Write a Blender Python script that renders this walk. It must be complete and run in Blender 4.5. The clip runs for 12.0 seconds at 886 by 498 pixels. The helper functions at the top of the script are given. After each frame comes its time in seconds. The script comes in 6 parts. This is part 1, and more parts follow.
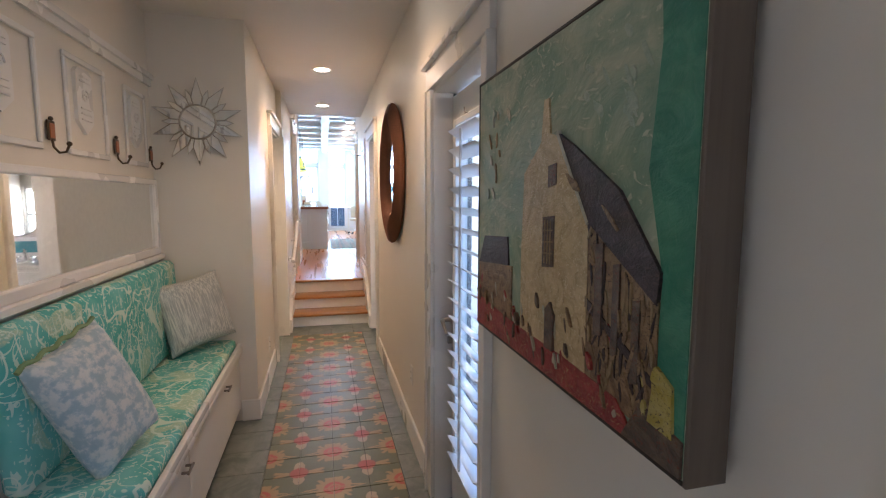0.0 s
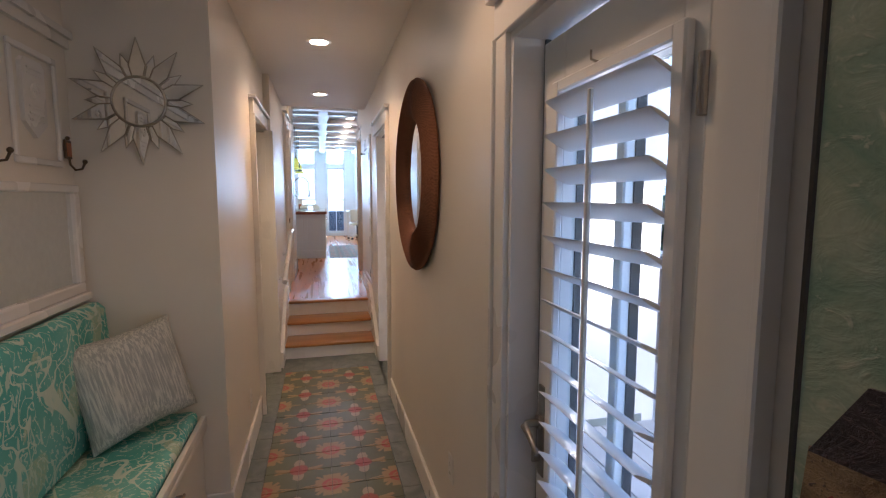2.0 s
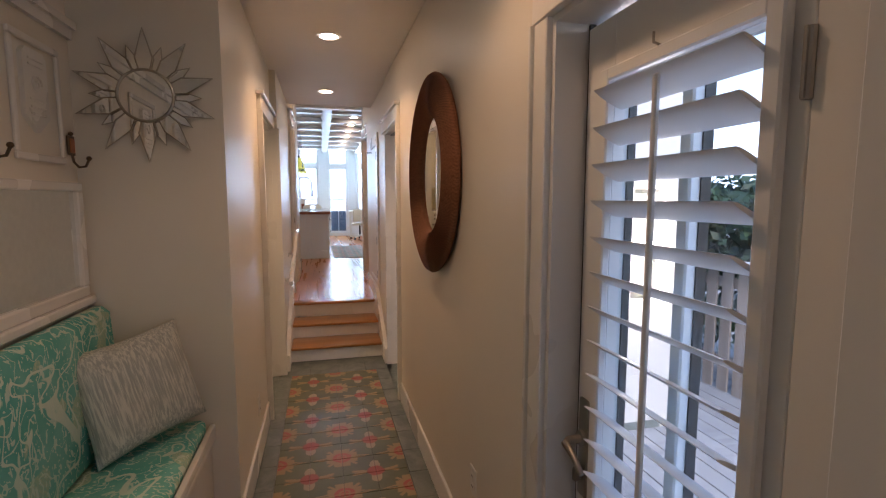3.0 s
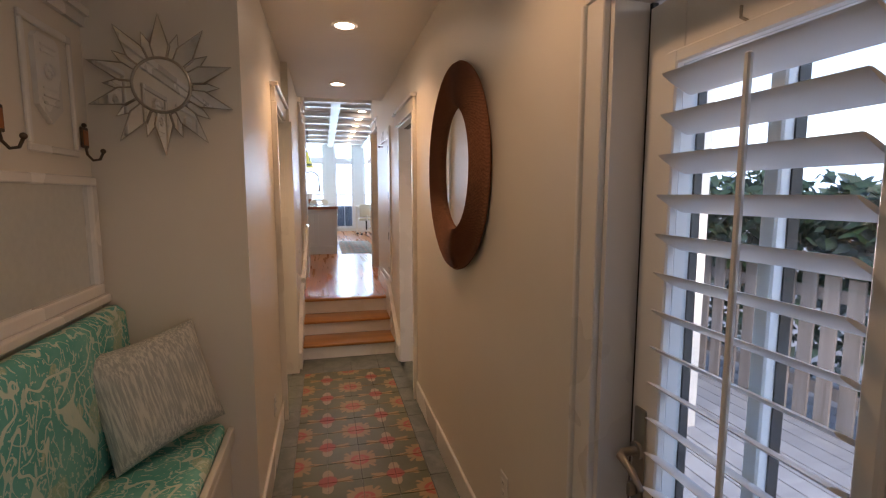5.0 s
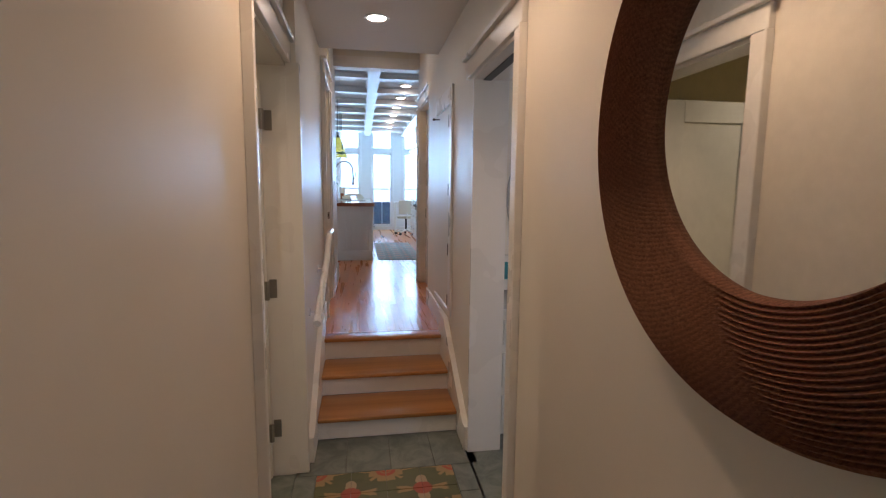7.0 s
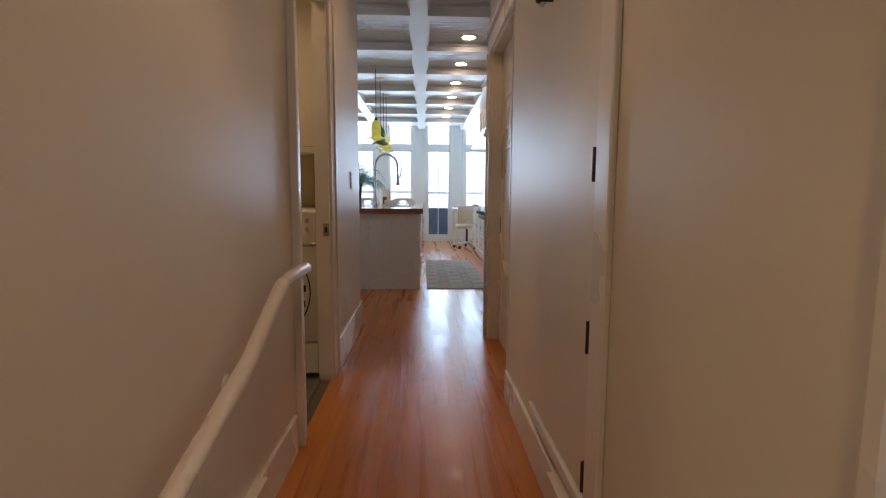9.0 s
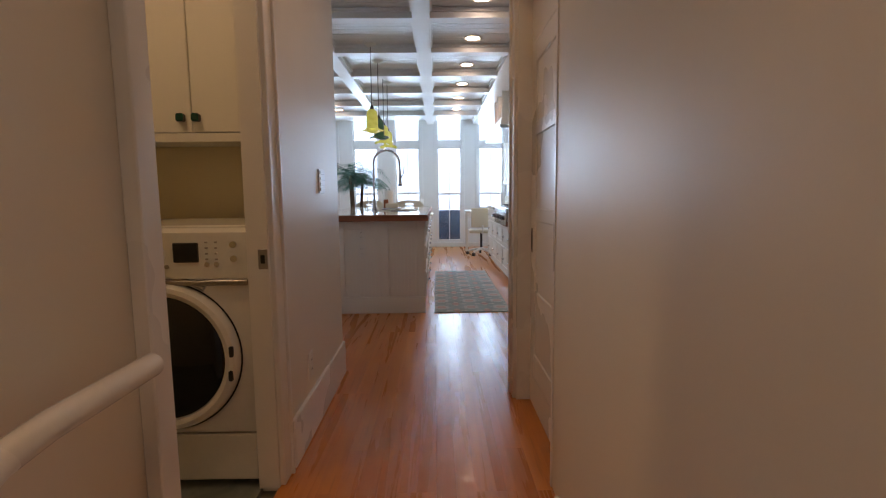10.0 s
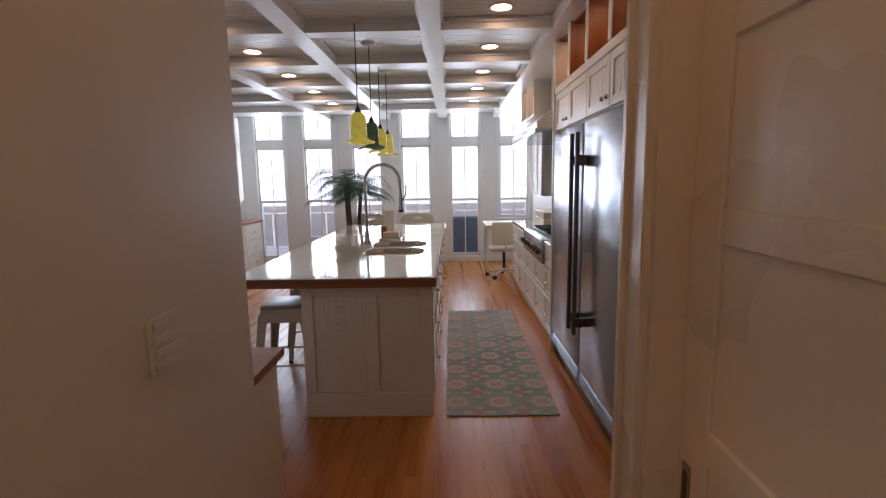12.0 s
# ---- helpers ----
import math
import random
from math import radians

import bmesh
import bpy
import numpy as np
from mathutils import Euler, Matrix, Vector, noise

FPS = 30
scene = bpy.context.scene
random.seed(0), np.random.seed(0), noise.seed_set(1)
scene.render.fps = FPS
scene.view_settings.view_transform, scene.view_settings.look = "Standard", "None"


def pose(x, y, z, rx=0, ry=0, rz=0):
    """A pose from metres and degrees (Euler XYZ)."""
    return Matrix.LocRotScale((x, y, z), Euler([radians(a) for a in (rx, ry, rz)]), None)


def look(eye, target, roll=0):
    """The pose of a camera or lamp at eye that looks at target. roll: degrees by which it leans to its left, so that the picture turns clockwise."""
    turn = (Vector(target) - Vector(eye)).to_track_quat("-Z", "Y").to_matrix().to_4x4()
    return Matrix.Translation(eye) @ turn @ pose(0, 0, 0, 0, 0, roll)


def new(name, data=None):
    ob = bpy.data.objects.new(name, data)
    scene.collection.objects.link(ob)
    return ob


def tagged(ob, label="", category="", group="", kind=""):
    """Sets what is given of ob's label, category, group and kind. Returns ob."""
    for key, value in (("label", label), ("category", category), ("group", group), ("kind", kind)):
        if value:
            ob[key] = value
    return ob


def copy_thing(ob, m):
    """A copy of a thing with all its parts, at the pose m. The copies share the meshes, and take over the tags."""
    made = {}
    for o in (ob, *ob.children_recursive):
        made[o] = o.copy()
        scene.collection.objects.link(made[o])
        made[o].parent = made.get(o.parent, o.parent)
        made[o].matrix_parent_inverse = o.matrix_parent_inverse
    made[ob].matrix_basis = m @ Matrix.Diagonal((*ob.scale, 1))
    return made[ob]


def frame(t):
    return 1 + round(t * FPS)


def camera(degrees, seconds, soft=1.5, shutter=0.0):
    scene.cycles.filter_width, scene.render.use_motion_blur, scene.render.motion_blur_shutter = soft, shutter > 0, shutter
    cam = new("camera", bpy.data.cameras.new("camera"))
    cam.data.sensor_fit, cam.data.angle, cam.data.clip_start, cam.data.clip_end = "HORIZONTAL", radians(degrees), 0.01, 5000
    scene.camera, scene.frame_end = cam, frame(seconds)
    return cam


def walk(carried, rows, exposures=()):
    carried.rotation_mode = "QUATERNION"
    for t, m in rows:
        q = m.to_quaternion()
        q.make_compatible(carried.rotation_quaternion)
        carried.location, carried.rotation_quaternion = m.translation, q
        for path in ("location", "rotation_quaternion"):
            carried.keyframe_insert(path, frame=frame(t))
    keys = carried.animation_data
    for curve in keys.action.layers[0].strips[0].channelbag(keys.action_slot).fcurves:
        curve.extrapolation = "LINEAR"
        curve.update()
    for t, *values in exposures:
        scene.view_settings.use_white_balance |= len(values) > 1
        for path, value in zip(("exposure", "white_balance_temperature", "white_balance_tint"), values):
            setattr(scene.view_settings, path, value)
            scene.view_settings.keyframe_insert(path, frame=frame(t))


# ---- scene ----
cam = camera(85.3, 12.0, 1.2)
PATH = [
    (0, (1.388, 0.875, 1.56), (1.866, 2.805, 1.349), 0.1),
    (0.5, (1.431, 1.234, 1.562), (1.909, 3.164, 1.352), 0.0),
    (1, (1.43, 1.507, 1.581), (1.908, 3.437, 1.371), -0.1),
    (1.5, (1.375, 1.756, 1.617), (1.859, 3.685, 1.407), 0.0),
    (2, (1.386, 1.877, 1.614), (1.873, 3.806, 1.407), -0.0),
    (2.5, (1.346, 1.951, 1.613), (1.833, 3.88, 1.409), -0.0),
    (4.5, (1.29, 2.059, 1.596), (1.771, 3.987, 1.37), -0.0),
    (5, (1.241, 2.114, 1.607), (1.714, 4.044, 1.38), -0.0),
    (5.5, (1.247, 2.346, 1.594), (1.708, 4.278, 1.359), -0.1),
    (6, (1.263, 2.777, 1.601), (1.671, 4.719, 1.352), 0.0),
    (6.5, (1.226, 3.301, 1.598), (1.585, 5.254, 1.358), 0.5),
    (7, (1.29, 3.864, 1.59), (1.621, 5.821, 1.345), 0.6),
    (7.5, (1.363, 4.419, 1.588), (1.608, 6.387, 1.336), 0.2),
    (7.7, (1.369, 4.64, 1.597), (1.592, 6.611, 1.346), 0.4),
    (9.3, (1.544, 6.461, 1.491), (1.605, 8.449, 1.278), -0.1),
    (9.5, (1.569, 6.647, 1.486), (1.62, 8.635, 1.274), -0.4),
    (10, (1.564, 7.171, 1.534), (1.59, 9.158, 1.316), -0.6),
    (10.5, (1.581, 7.54, 1.667), (1.592, 9.527, 1.44), -0.3),
    (11, (1.573, 7.874, 1.79), (1.579, 9.859, 1.543), -0.1),
    (11.5, (1.544, 8.243, 1.917), (1.521, 10.225, 1.649), -0.5),
    (12, (1.582, 8.681, 1.938), (1.547, 10.66, 1.655), -1.0),
]
walk(cam, [(t, look(eye, target, roll)) for t, eye, target, roll in PATH], exposures=[(0, 2.5, 5850, 20), (1.5, 2.0, 5700, 22), (2.5, 1.7, 6300, 26), (4.5, 1.6, 6900, 28), (5.5, 1.6, 7300, 30), (6.1, 1.68, 7600, 32), (7.2, 1.4, 5500, 19), (9.4, 1.0, 7300, 28), (10, 1.05, 7150, 29), (11, 0.87, 7300, 33), (11.5, 0.77, 7800, 36), (12, 0.56, 8700, 41)])


# ---- world and light ----
world = bpy.data.worlds.new("world")
scene.world = world
world.use_nodes = True
wn = world.node_tree.nodes
sky = wn.new("ShaderNodeTexSky")
sky.sky_type = "NISHITA"
sky.sun_disc = False
sky.dust_density = 0.1
sky.ozone_density = 2.0
sky.sun_elevation = radians(48)
sky.sun_rotation = radians(200)
world.node_tree.links.new(sky.outputs[0], wn["Background"].inputs[0])
wn["Background"].inputs[1].default_value = 0.16

sun = new("sun", bpy.data.lights.new("sun", "SUN"))
sun.data.energy = 0.9
sun.data.angle = radians(12)
sun.data.color = (1.0, 0.95, 0.88)
sun.rotation_euler = (radians(42), 0, radians(-20))


def area(name, loc, to, w, h, energy, col, shape="RECTANGLE"):
    lamp = bpy.data.lights.new(name, "AREA")
    lamp.shape, lamp.size, lamp.size_y, lamp.energy, lamp.color = shape, w, h, energy, col
    ob = new(name, lamp)
    ob.matrix_world = look(loc, to)
    return ob


def spot(name, loc, energy, col, cone=150, size=0.05):
    lamp = bpy.data.lights.new(name, "SPOT")
    lamp.energy, lamp.color, lamp.spot_size, lamp.spot_blend, lamp.shadow_soft_size = energy, col, radians(cone), 0.6, size
    ob = new(name, lamp)
    ob.location = loc
    return ob


# the third, at y 3.3, is unseen and added to brighten the entry
HALL_LAMPS = ((1.40, 5.48), (1.40, 7.22), (1.42, 3.3))
KL = [(1.95, 11.2 + 0.98 * k) for k in range(6)] + [(-0.17, 12.18 + 0.98 * k) for k in range(5)]
BAYS = [-1.64 + 0.871 * k for k in range(6)]
WARM = (1.0, 0.63, 0.32)
for x, y in HALL_LAMPS:
    spot("hall_lamp", (x, y, 2.68), {5.48: 9.6, 7.22: 2.6, 3.3: 4.9}[y], WARM, {5.48: 128, 7.22: 90, 3.3: 128}[y])
# added orange fill that warms the landing walls; its source is a guess
spot("landing_fill", (1.45, 8.9, 3.16), 2.9, (1.0, 0.53, 0.13), 140)
for x, y in KL[1:5]:
    spot("kitchen_lamp", (x, y, 3.085), 2.5, WARM, 130)
for c in BAYS:
    area("window_sky", (c, 17.6, 2.35), (c, 16.4, 2.38), 0.5, 1.5, 18.0, (0.47, 0.76, 1.0))
# added fill for the bench and left wall, from an unseen made-up opening
area("entry_fill", (2.06, -0.4, 1.5), (0.5, 0.6, 1.3), 1.0, 1.1, 1.9, (1.0, 0.92, 0.80))
area("bath_window_sky", (3.53, 4.8, 1.3), (3.2, 6.6, 1.1), 0.3, 0.7, 6.0, (1.0, 0.97, 0.93))
# warm fill added to brighten the laundry, with no fixture of its own
spot("laundry_fill", (0.3, 8.4, 3.02), 8.5, (1.0, 0.72, 0.38), 150)
# unseen fill, added so the open left door leaf reads bright
spot("side_room_fill", (-0.1, 5.9, 2.58), 9.5, (1.0, 0.8, 0.5), 150)


# ---- materials ----
class Net:
    """A node material under construction; math on sockets."""

    def __init__(self, name):
        self.mat = bpy.data.materials.new(name)
        self.mat.use_nodes = True
        self.t = self.mat.node_tree
        self.b = self.t.nodes["Principled BSDF"]

    def put(self, sock, v):
        if hasattr(v, "is_output"):
            self.t.links.new(v, sock)
        else:
            sock.default_value = v

    def node(self, kind):
        return self.t.nodes.new(kind)

    def m(self, op, a, b=0.0, c=0.0):
        n = self.t.nodes.new("ShaderNodeMath")
        n.operation = op
        for i, v in enumerate((a, b, c)):
            self.put(n.inputs[i], v)
        return n.outputs[0]

    def mix(self, f, a, b):
        n = self.t.nodes.new("ShaderNodeMix")
        n.data_type = "RGBA"
        self.put(n.inputs[0], f)
        for i, v in ((6, a), (7, b)):
            self.put(n.inputs[i], v if hasattr(v, "is_output") else (*v, 1)[:4])
        return n.outputs[2]

    def step(self, v, lo, hi):
        n = self.t.nodes.new("ShaderNodeMapRange")
        n.interpolation_type = "SMOOTHSTEP"
        self.put(n.inputs[0], v)
        n.inputs[1].default_value, n.inputs[2].default_value = lo, hi
        return n.outputs[0]

    def coord(self, kind="pos", scale=(1, 1, 1)):
        if kind == "pos":
            o = self.node("ShaderNodeNewGeometry").outputs["Position"]
        else:
            o = self.node("ShaderNodeTexCoord").outputs["Object"]
        mp = self.node("ShaderNodeMapping")
        mp.inputs["Scale"].default_value = scale
        self.t.links.new(o, mp.inputs[0])
        return mp.outputs[0]

    def noise(self, vec, scale, detail=3, rough=0.55, dist=0.0):
        n = self.node("ShaderNodeTexNoise")
        self.t.links.new(vec, n.inputs["Vector"])
        n.inputs["Scale"].default_value, n.inputs["Detail"].default_value = scale, detail
        n.inputs["Roughness"].default_value, n.inputs["Distortion"].default_value = rough, dist
        return n.outputs["Fac"]

    def bump(self, h, strength=0.2, dist=0.002):
        n = self.node("ShaderNodeBump")
        n.inputs["Strength"].default_value, n.inputs["Distance"].default_value = strength, dist
        self.put(n.inputs["Height"], h)
        self.t.links.new(n.outputs[0], self.b.inputs["Normal"])

    def done(self, col, rough=0.5, metal=0.0, coat=0.0):
        self.put(self.b.inputs["Base Color"], col if hasattr(col, "is_output") else (*col, 1)[:4])
        self.put(self.b.inputs["Roughness"], rough)
        self.b.inputs["Metallic"].default_value = metal
        self.b.inputs["Coat Weight"].default_value = coat
        return self.mat


def paint(name, col, rough=0.5, vary=0.06, bump=0.08, scale=900):
    """Rolled or brushed paint: slight unevenness of tone, fine orange peel."""
    n = Net(name)
    v = n.coord()
    big = n.noise(v, 1.7, 3)
    fine = n.noise(v, scale / 6, 2)
    dark = tuple(c * (1 - vary) for c in col)
    n.bump(fine, bump, 0.0012)
    return n.done(n.mix(n.step(big, 0.3, 0.7), dark, col), n.m("MULTIPLY_ADD", big, 0.12, rough - 0.06))


def metal(name, col, rough=0.25, brushed=False):
    n = Net(name)
    v = n.coord("obj", (1, 1, 220) if brushed else (1, 1, 1))
    g = n.noise(v, 6 if brushed else 40, 3)
    if brushed:
        n.bump(g, 0.05, 0.0006)
    return n.done(n.mix(g, tuple(c * 0.85 for c in col), col), n.m("MULTIPLY_ADD", g, 0.15, rough - 0.07), 1.0)


def plastic(name, col, rough=0.4):
    n = Net(name)
    g = n.noise(n.coord("obj"), 60, 2)
    return n.done(n.mix(g, tuple(c * 0.93 for c in col), col), rough)


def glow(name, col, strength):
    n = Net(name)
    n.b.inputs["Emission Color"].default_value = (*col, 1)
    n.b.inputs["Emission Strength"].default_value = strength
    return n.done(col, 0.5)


def wood(name, a, b, axis=1, rough=0.3, coat=0.0, streak=14.0, rand=0.35):
    """Long grain along the given axis, tone varied from piece to piece."""
    n = Net(name)
    sc = [streak] * 3
    sc[axis] = streak * 0.045
    v = n.coord("pos", tuple(sc))
    info = n.node("ShaderNodeObjectInfo").outputs["Random"]
    off = n.node("ShaderNodeVectorMath")
    n.t.links.new(v, off.inputs[0])
    cx = n.node("ShaderNodeCombineXYZ")
    for k in range(3):
        n.put(cx.inputs[k], n.m("MULTIPLY", info, 37.0 + 11 * k))
    n.t.links.new(cx.outputs[0], off.inputs[1])
    g = n.noise(off.outputs[0], 1.0, 5, 0.6, 0.6)
    f = n.noise(off.outputs[0], 5.0, 3, 0.6)
    c = n.mix(n.step(g, 0.28, 0.72), a, b)
    c = n.mix(n.m("MULTIPLY", n.step(f, 0.55, 0.8), 0.35), c, tuple(k * 0.45 for k in a))
    tone = n.node("ShaderNodeHueSaturation")
    n.put(tone.inputs["Value"], n.m("MULTIPLY_ADD", info, rand, 1 - rand / 2))
    n.t.links.new(c, tone.inputs["Color"])
    n.bump(f, 0.06, 0.001)
    return n.done(tone.outputs[0], n.m("MULTIPLY_ADD", g, 0.12, rough - 0.06), 0.0, coat)


def fabric(name, col, light, rough=0.9, scale=420.0):
    n = Net(name)
    v = n.coord("obj")
    w = n.noise(v, scale, 2)
    big = n.noise(v, 9, 4)
    n.bump(w, 0.35, 0.002)
    return n.done(n.mix(n.step(big, 0.35, 0.7), col, light), rough)


M = {}
M["wall"] = paint("wall_paint", (0.80, 0.755, 0.67), 0.42, 0.04, 0.10)
M["trim"] = paint("trim_paint", (0.84, 0.82, 0.78), 0.28, 0.03, 0.05)
M["ceil"] = paint("ceiling_paint", (0.80, 0.77, 0.71), 0.6, 0.03, 0.06)
M["beadboard"] = paint("glossy_beadboard_paint", (0.83, 0.84, 0.84), 0.3, 0.03, 0.03)
M["kitchen"] = paint("kitchen_paint", (0.83, 0.83, 0.82), 0.35, 0.03, 0.05)
M["cabinet"] = paint("cabinet_paint", (0.80, 0.78, 0.72), 0.32, 0.03, 0.04)
M["laundry"] = paint("laundry_paint", (0.80, 0.72, 0.50), 0.45, 0.04, 0.05)
M["floorwood"] = wood("fir_floor", (0.50, 0.155, 0.028), (0.64, 0.255, 0.06), 1, 0.28, 0.06, 11.0, 0.15)
M["treadwood"] = wood("fir_tread", (0.40, 0.165, 0.04), (0.56, 0.26, 0.08), 0, 0.3, 0.2)
M["counterwood"] = wood("counter_edge_wood", (0.24, 0.075, 0.03), (0.36, 0.13, 0.055), 0, 0.5)
M["boxwood"] = wood("cabinet_inside_wood", (0.30, 0.09, 0.03), (0.42, 0.15, 0.05), 2, 0.4)
M["steel"] = metal("stainless_steel", (0.42, 0.45, 0.49), 0.22, True)
M["chrome"] = metal("chrome", (0.75, 0.76, 0.78), 0.12)
M["darkchrome"] = metal("darker_chrome", (0.55, 0.55, 0.57), 0.14)
M["nickel"] = metal("aged_nickel", (0.42, 0.39, 0.35), 0.35)
M["bronze"] = metal("dark_bronze", (0.13, 0.10, 0.07), 0.4)
M["darksteel"] = metal("dark_handle_steel", (0.16, 0.16, 0.17), 0.35)
M["sinksteel"] = metal("sink_steel", (0.34, 0.33, 0.33), 0.32)
M["black"] = plastic("black_plastic", (0.015, 0.015, 0.017), 0.3)
M["white_plastic"] = plastic("white_plastic", (0.80, 0.79, 0.75), 0.35)
M["enamel"] = plastic("white_enamel", (0.82, 0.81, 0.76), 0.22)
M["paving"] = paint("pale_paving", (0.34, 0.33, 0.31), 0.8, 0.2, 0.2)
M["mat_grout"] = plastic("grout", (0.17, 0.16, 0.14), 0.9)


def glass_mat():
    n = Net("clear_glass")
    t = n.t
    out = t.nodes["Material Output"]
    tr, gl, mx, fr = (t.nodes.new(k) for k in ("ShaderNodeBsdfTransparent", "ShaderNodeBsdfGlossy", "ShaderNodeMixShader", "ShaderNodeLayerWeight"))
    tr.inputs[0].default_value = (0.94, 0.97, 0.97, 1)
    gl.inputs["Roughness"].default_value = 0.02
    n.put(mx.inputs[0], n.m("MULTIPLY_ADD", n.m("POWER", fr.outputs["Facing"], 5.0), 0.9, 0.05))
    t.links.new(tr.outputs[0], mx.inputs[1])
    t.links.new(gl.outputs[0], mx.inputs[2])
    t.links.new(mx.outputs[0], out.inputs[0])
    return n.mat


M["glass"] = glass_mat()
M["mirror"] = metal("mirror_silver", (0.90, 0.91, 0.90), 0.08)
M["mirror"].node_tree.nodes["Principled BSDF"].inputs["Roughness"].default_value = 0.02
for l in list(M["mirror"].node_tree.links):
    if l.to_socket.name == "Roughness":
        M["mirror"].node_tree.links.remove(l)
# self-lit pale blue: daylight brightness put into the backdrop's own colour
M["backdrop_glow"] = glow("daylight_glow", (0.64, 0.84, 1.0), 0.68)
M["lamp_warm"] = glow("lamp_lens", (1.0, 0.86, 0.66), 14.0)

TILE, TX, TY = 0.1907, 1.408, 6.065


def pattern_net(name, ground, halo, core, petal, faded, rough, ux, uy, period):
    """Two alternating flower motifs on a square lattice, as on cement tiles."""
    n = Net(name)
    sep = n.node("ShaderNodeSeparateXYZ")
    n.t.links.new(n.node("ShaderNodeNewGeometry").outputs["Position"], sep.inputs[0])
    pos = n.coord()
    wob = n.m("MULTIPLY", n.m("SUBTRACT", n.noise(pos, 26, 2), 0.5), 0.10)
    u = n.m("ADD", n.m("DIVIDE", n.m("SUBTRACT", sep.outputs[0], ux), period), wob)
    v = n.m("ADD", n.m("DIVIDE", n.m("SUBTRACT", sep.outputs[1], uy), period), wob)

    def cell(c, o):
        c = n.m("SUBTRACT", c, o)
        return n.m("SUBTRACT", c, n.m("MULTIPLY", n.m("ROUND", n.m("MULTIPLY", c, 0.5)), 2.0))

    def ab(x):
        return n.m("ABSOLUTE", x)

    def inv(x, lo, hi):
        return n.m("SUBTRACT", 1.0, n.step(x, lo, hi))

    def length(a, b):
        return n.m("SQRT", n.m("ADD", n.m("MULTIPLY", a, a), n.m("MULTIPLY", b, b)))

    bu, bv = ab(cell(u, 0.0)), ab(cell(v, 0.0))
    au, av = ab(cell(u, 1.0)), ab(cell(v, 1.0))
    rb, ra = length(bu, bv), length(au, av)
    # square-armed halo round the first flower: a cross and a turned square
    cross = n.m("MAXIMUM", n.m("MULTIPLY", inv(bu, 0.24, 0.28), inv(bv, 0.50, 0.56)),
                n.m("MULTIPLY", inv(bu, 0.46, 0.52), inv(bv, 0.26, 0.30)))
    leaf = inv(n.m("ADD", n.m("MULTIPLY", bv, 4.6), bu), 0.88, 0.96)
    vein = inv(n.m("ADD", n.m("MULTIPLY", bv, 9.5), bu), 0.74, 0.84)
    corner = n.m("MULTIPLY", inv(ab(n.m("SUBTRACT", bu, bv)), 0.05, 0.10), inv(rb, 0.60, 0.68))
    # second flower: white petals along, forked darts across
    pet = inv(length(n.m("DIVIDE", au, 0.17), n.m("DIVIDE", n.m("SUBTRACT", av, 0.34), 0.27)), 0.9, 1.05)
    fork = n.m("MULTIPLY", inv(ab(n.m("SUBTRACT", av, n.m("MULTIPLY", n.m("SUBTRACT", au, 0.25), 0.22))), 0.05, 0.08),
               n.m("MULTIPLY", n.step(au, 0.24, 0.30), inv(au, 0.66, 0.76)))
    coreb = inv(rb, 0.27, 0.32)
    ring = n.m("MULTIPLY", inv(ab(n.m("SUBTRACT", rb, 0.15)), 0.02, 0.04), 0.6)
    spokes = n.m("MULTIPLY", inv(n.m("MINIMUM", bu, bv), 0.018, 0.035), 0.55)
    corea = inv(ra, 0.24, 0.30)
    c = n.mix(n.step(n.noise(pos, 3.0, 4), 0.35, 0.7), ground, tuple(k * 0.72 for k in ground))
    c = n.mix(n.m("MAXIMUM", cross, n.m("MAXIMUM", leaf, corner)), c, halo)
    c = n.mix(n.m("MULTIPLY", vein, n.step(bu, 0.4, 0.5)), c, ground)
    c = n.mix(fork, c, halo)
    c = n.mix(pet, c, petal)
    c = n.mix(coreb, c, core)
    c = n.mix(n.m("MULTIPLY", coreb, n.m("MAXIMUM", ring, spokes)), c, halo)
    c = n.mix(corea, c, tuple(k * 0.9 for k in core))
    wear = n.noise(pos, 7.0, 5, 0.65)
    c = n.mix(n.m("MULTIPLY", n.step(wear, 0.45, 0.8), 0.22), c, faded)
    n.bump(n.noise(pos, 90, 3), 0.1, 0.001)
    return n.done(c, n.m("MULTIPLY_ADD", wear, 0.2, rough - 0.1))


M["tile"] = pattern_net("patterned_cement_tile", (0.125, 0.13, 0.055), (0.38, 0.25, 0.105), (0.44, 0.085, 0.045), (0.43, 0.32, 0.19), (0.26, 0.21, 0.13), 0.42, TX, TY, TILE)
M["rugmat"] = pattern_net("woven_rug", (0.36, 0.45, 0.46), (0.60, 0.61, 0.59), (0.58, 0.36, 0.33), (0.62, 0.54, 0.50), (0.50, 0.51, 0.50), 0.95, 1.89, 12.0, 0.142)


def slate():
    n = Net("grey_green_border_tile")
    v = n.coord()
    info = n.node("ShaderNodeObjectInfo").outputs["Random"]
    a = n.noise(v, 7, 5, 0.65, 0.8)
    c = n.mix(n.step(a, 0.3, 0.72), (0.115, 0.135, 0.125), (0.25, 0.27, 0.235))
    c = n.mix(n.m("MULTIPLY", info, 0.35), c, (0.20, 0.22, 0.20))
    n.bump(a, 0.25, 0.003)
    return n.done(c, n.m("MULTIPLY_ADD", a, 0.25, 0.38))


M["slate"] = slate()


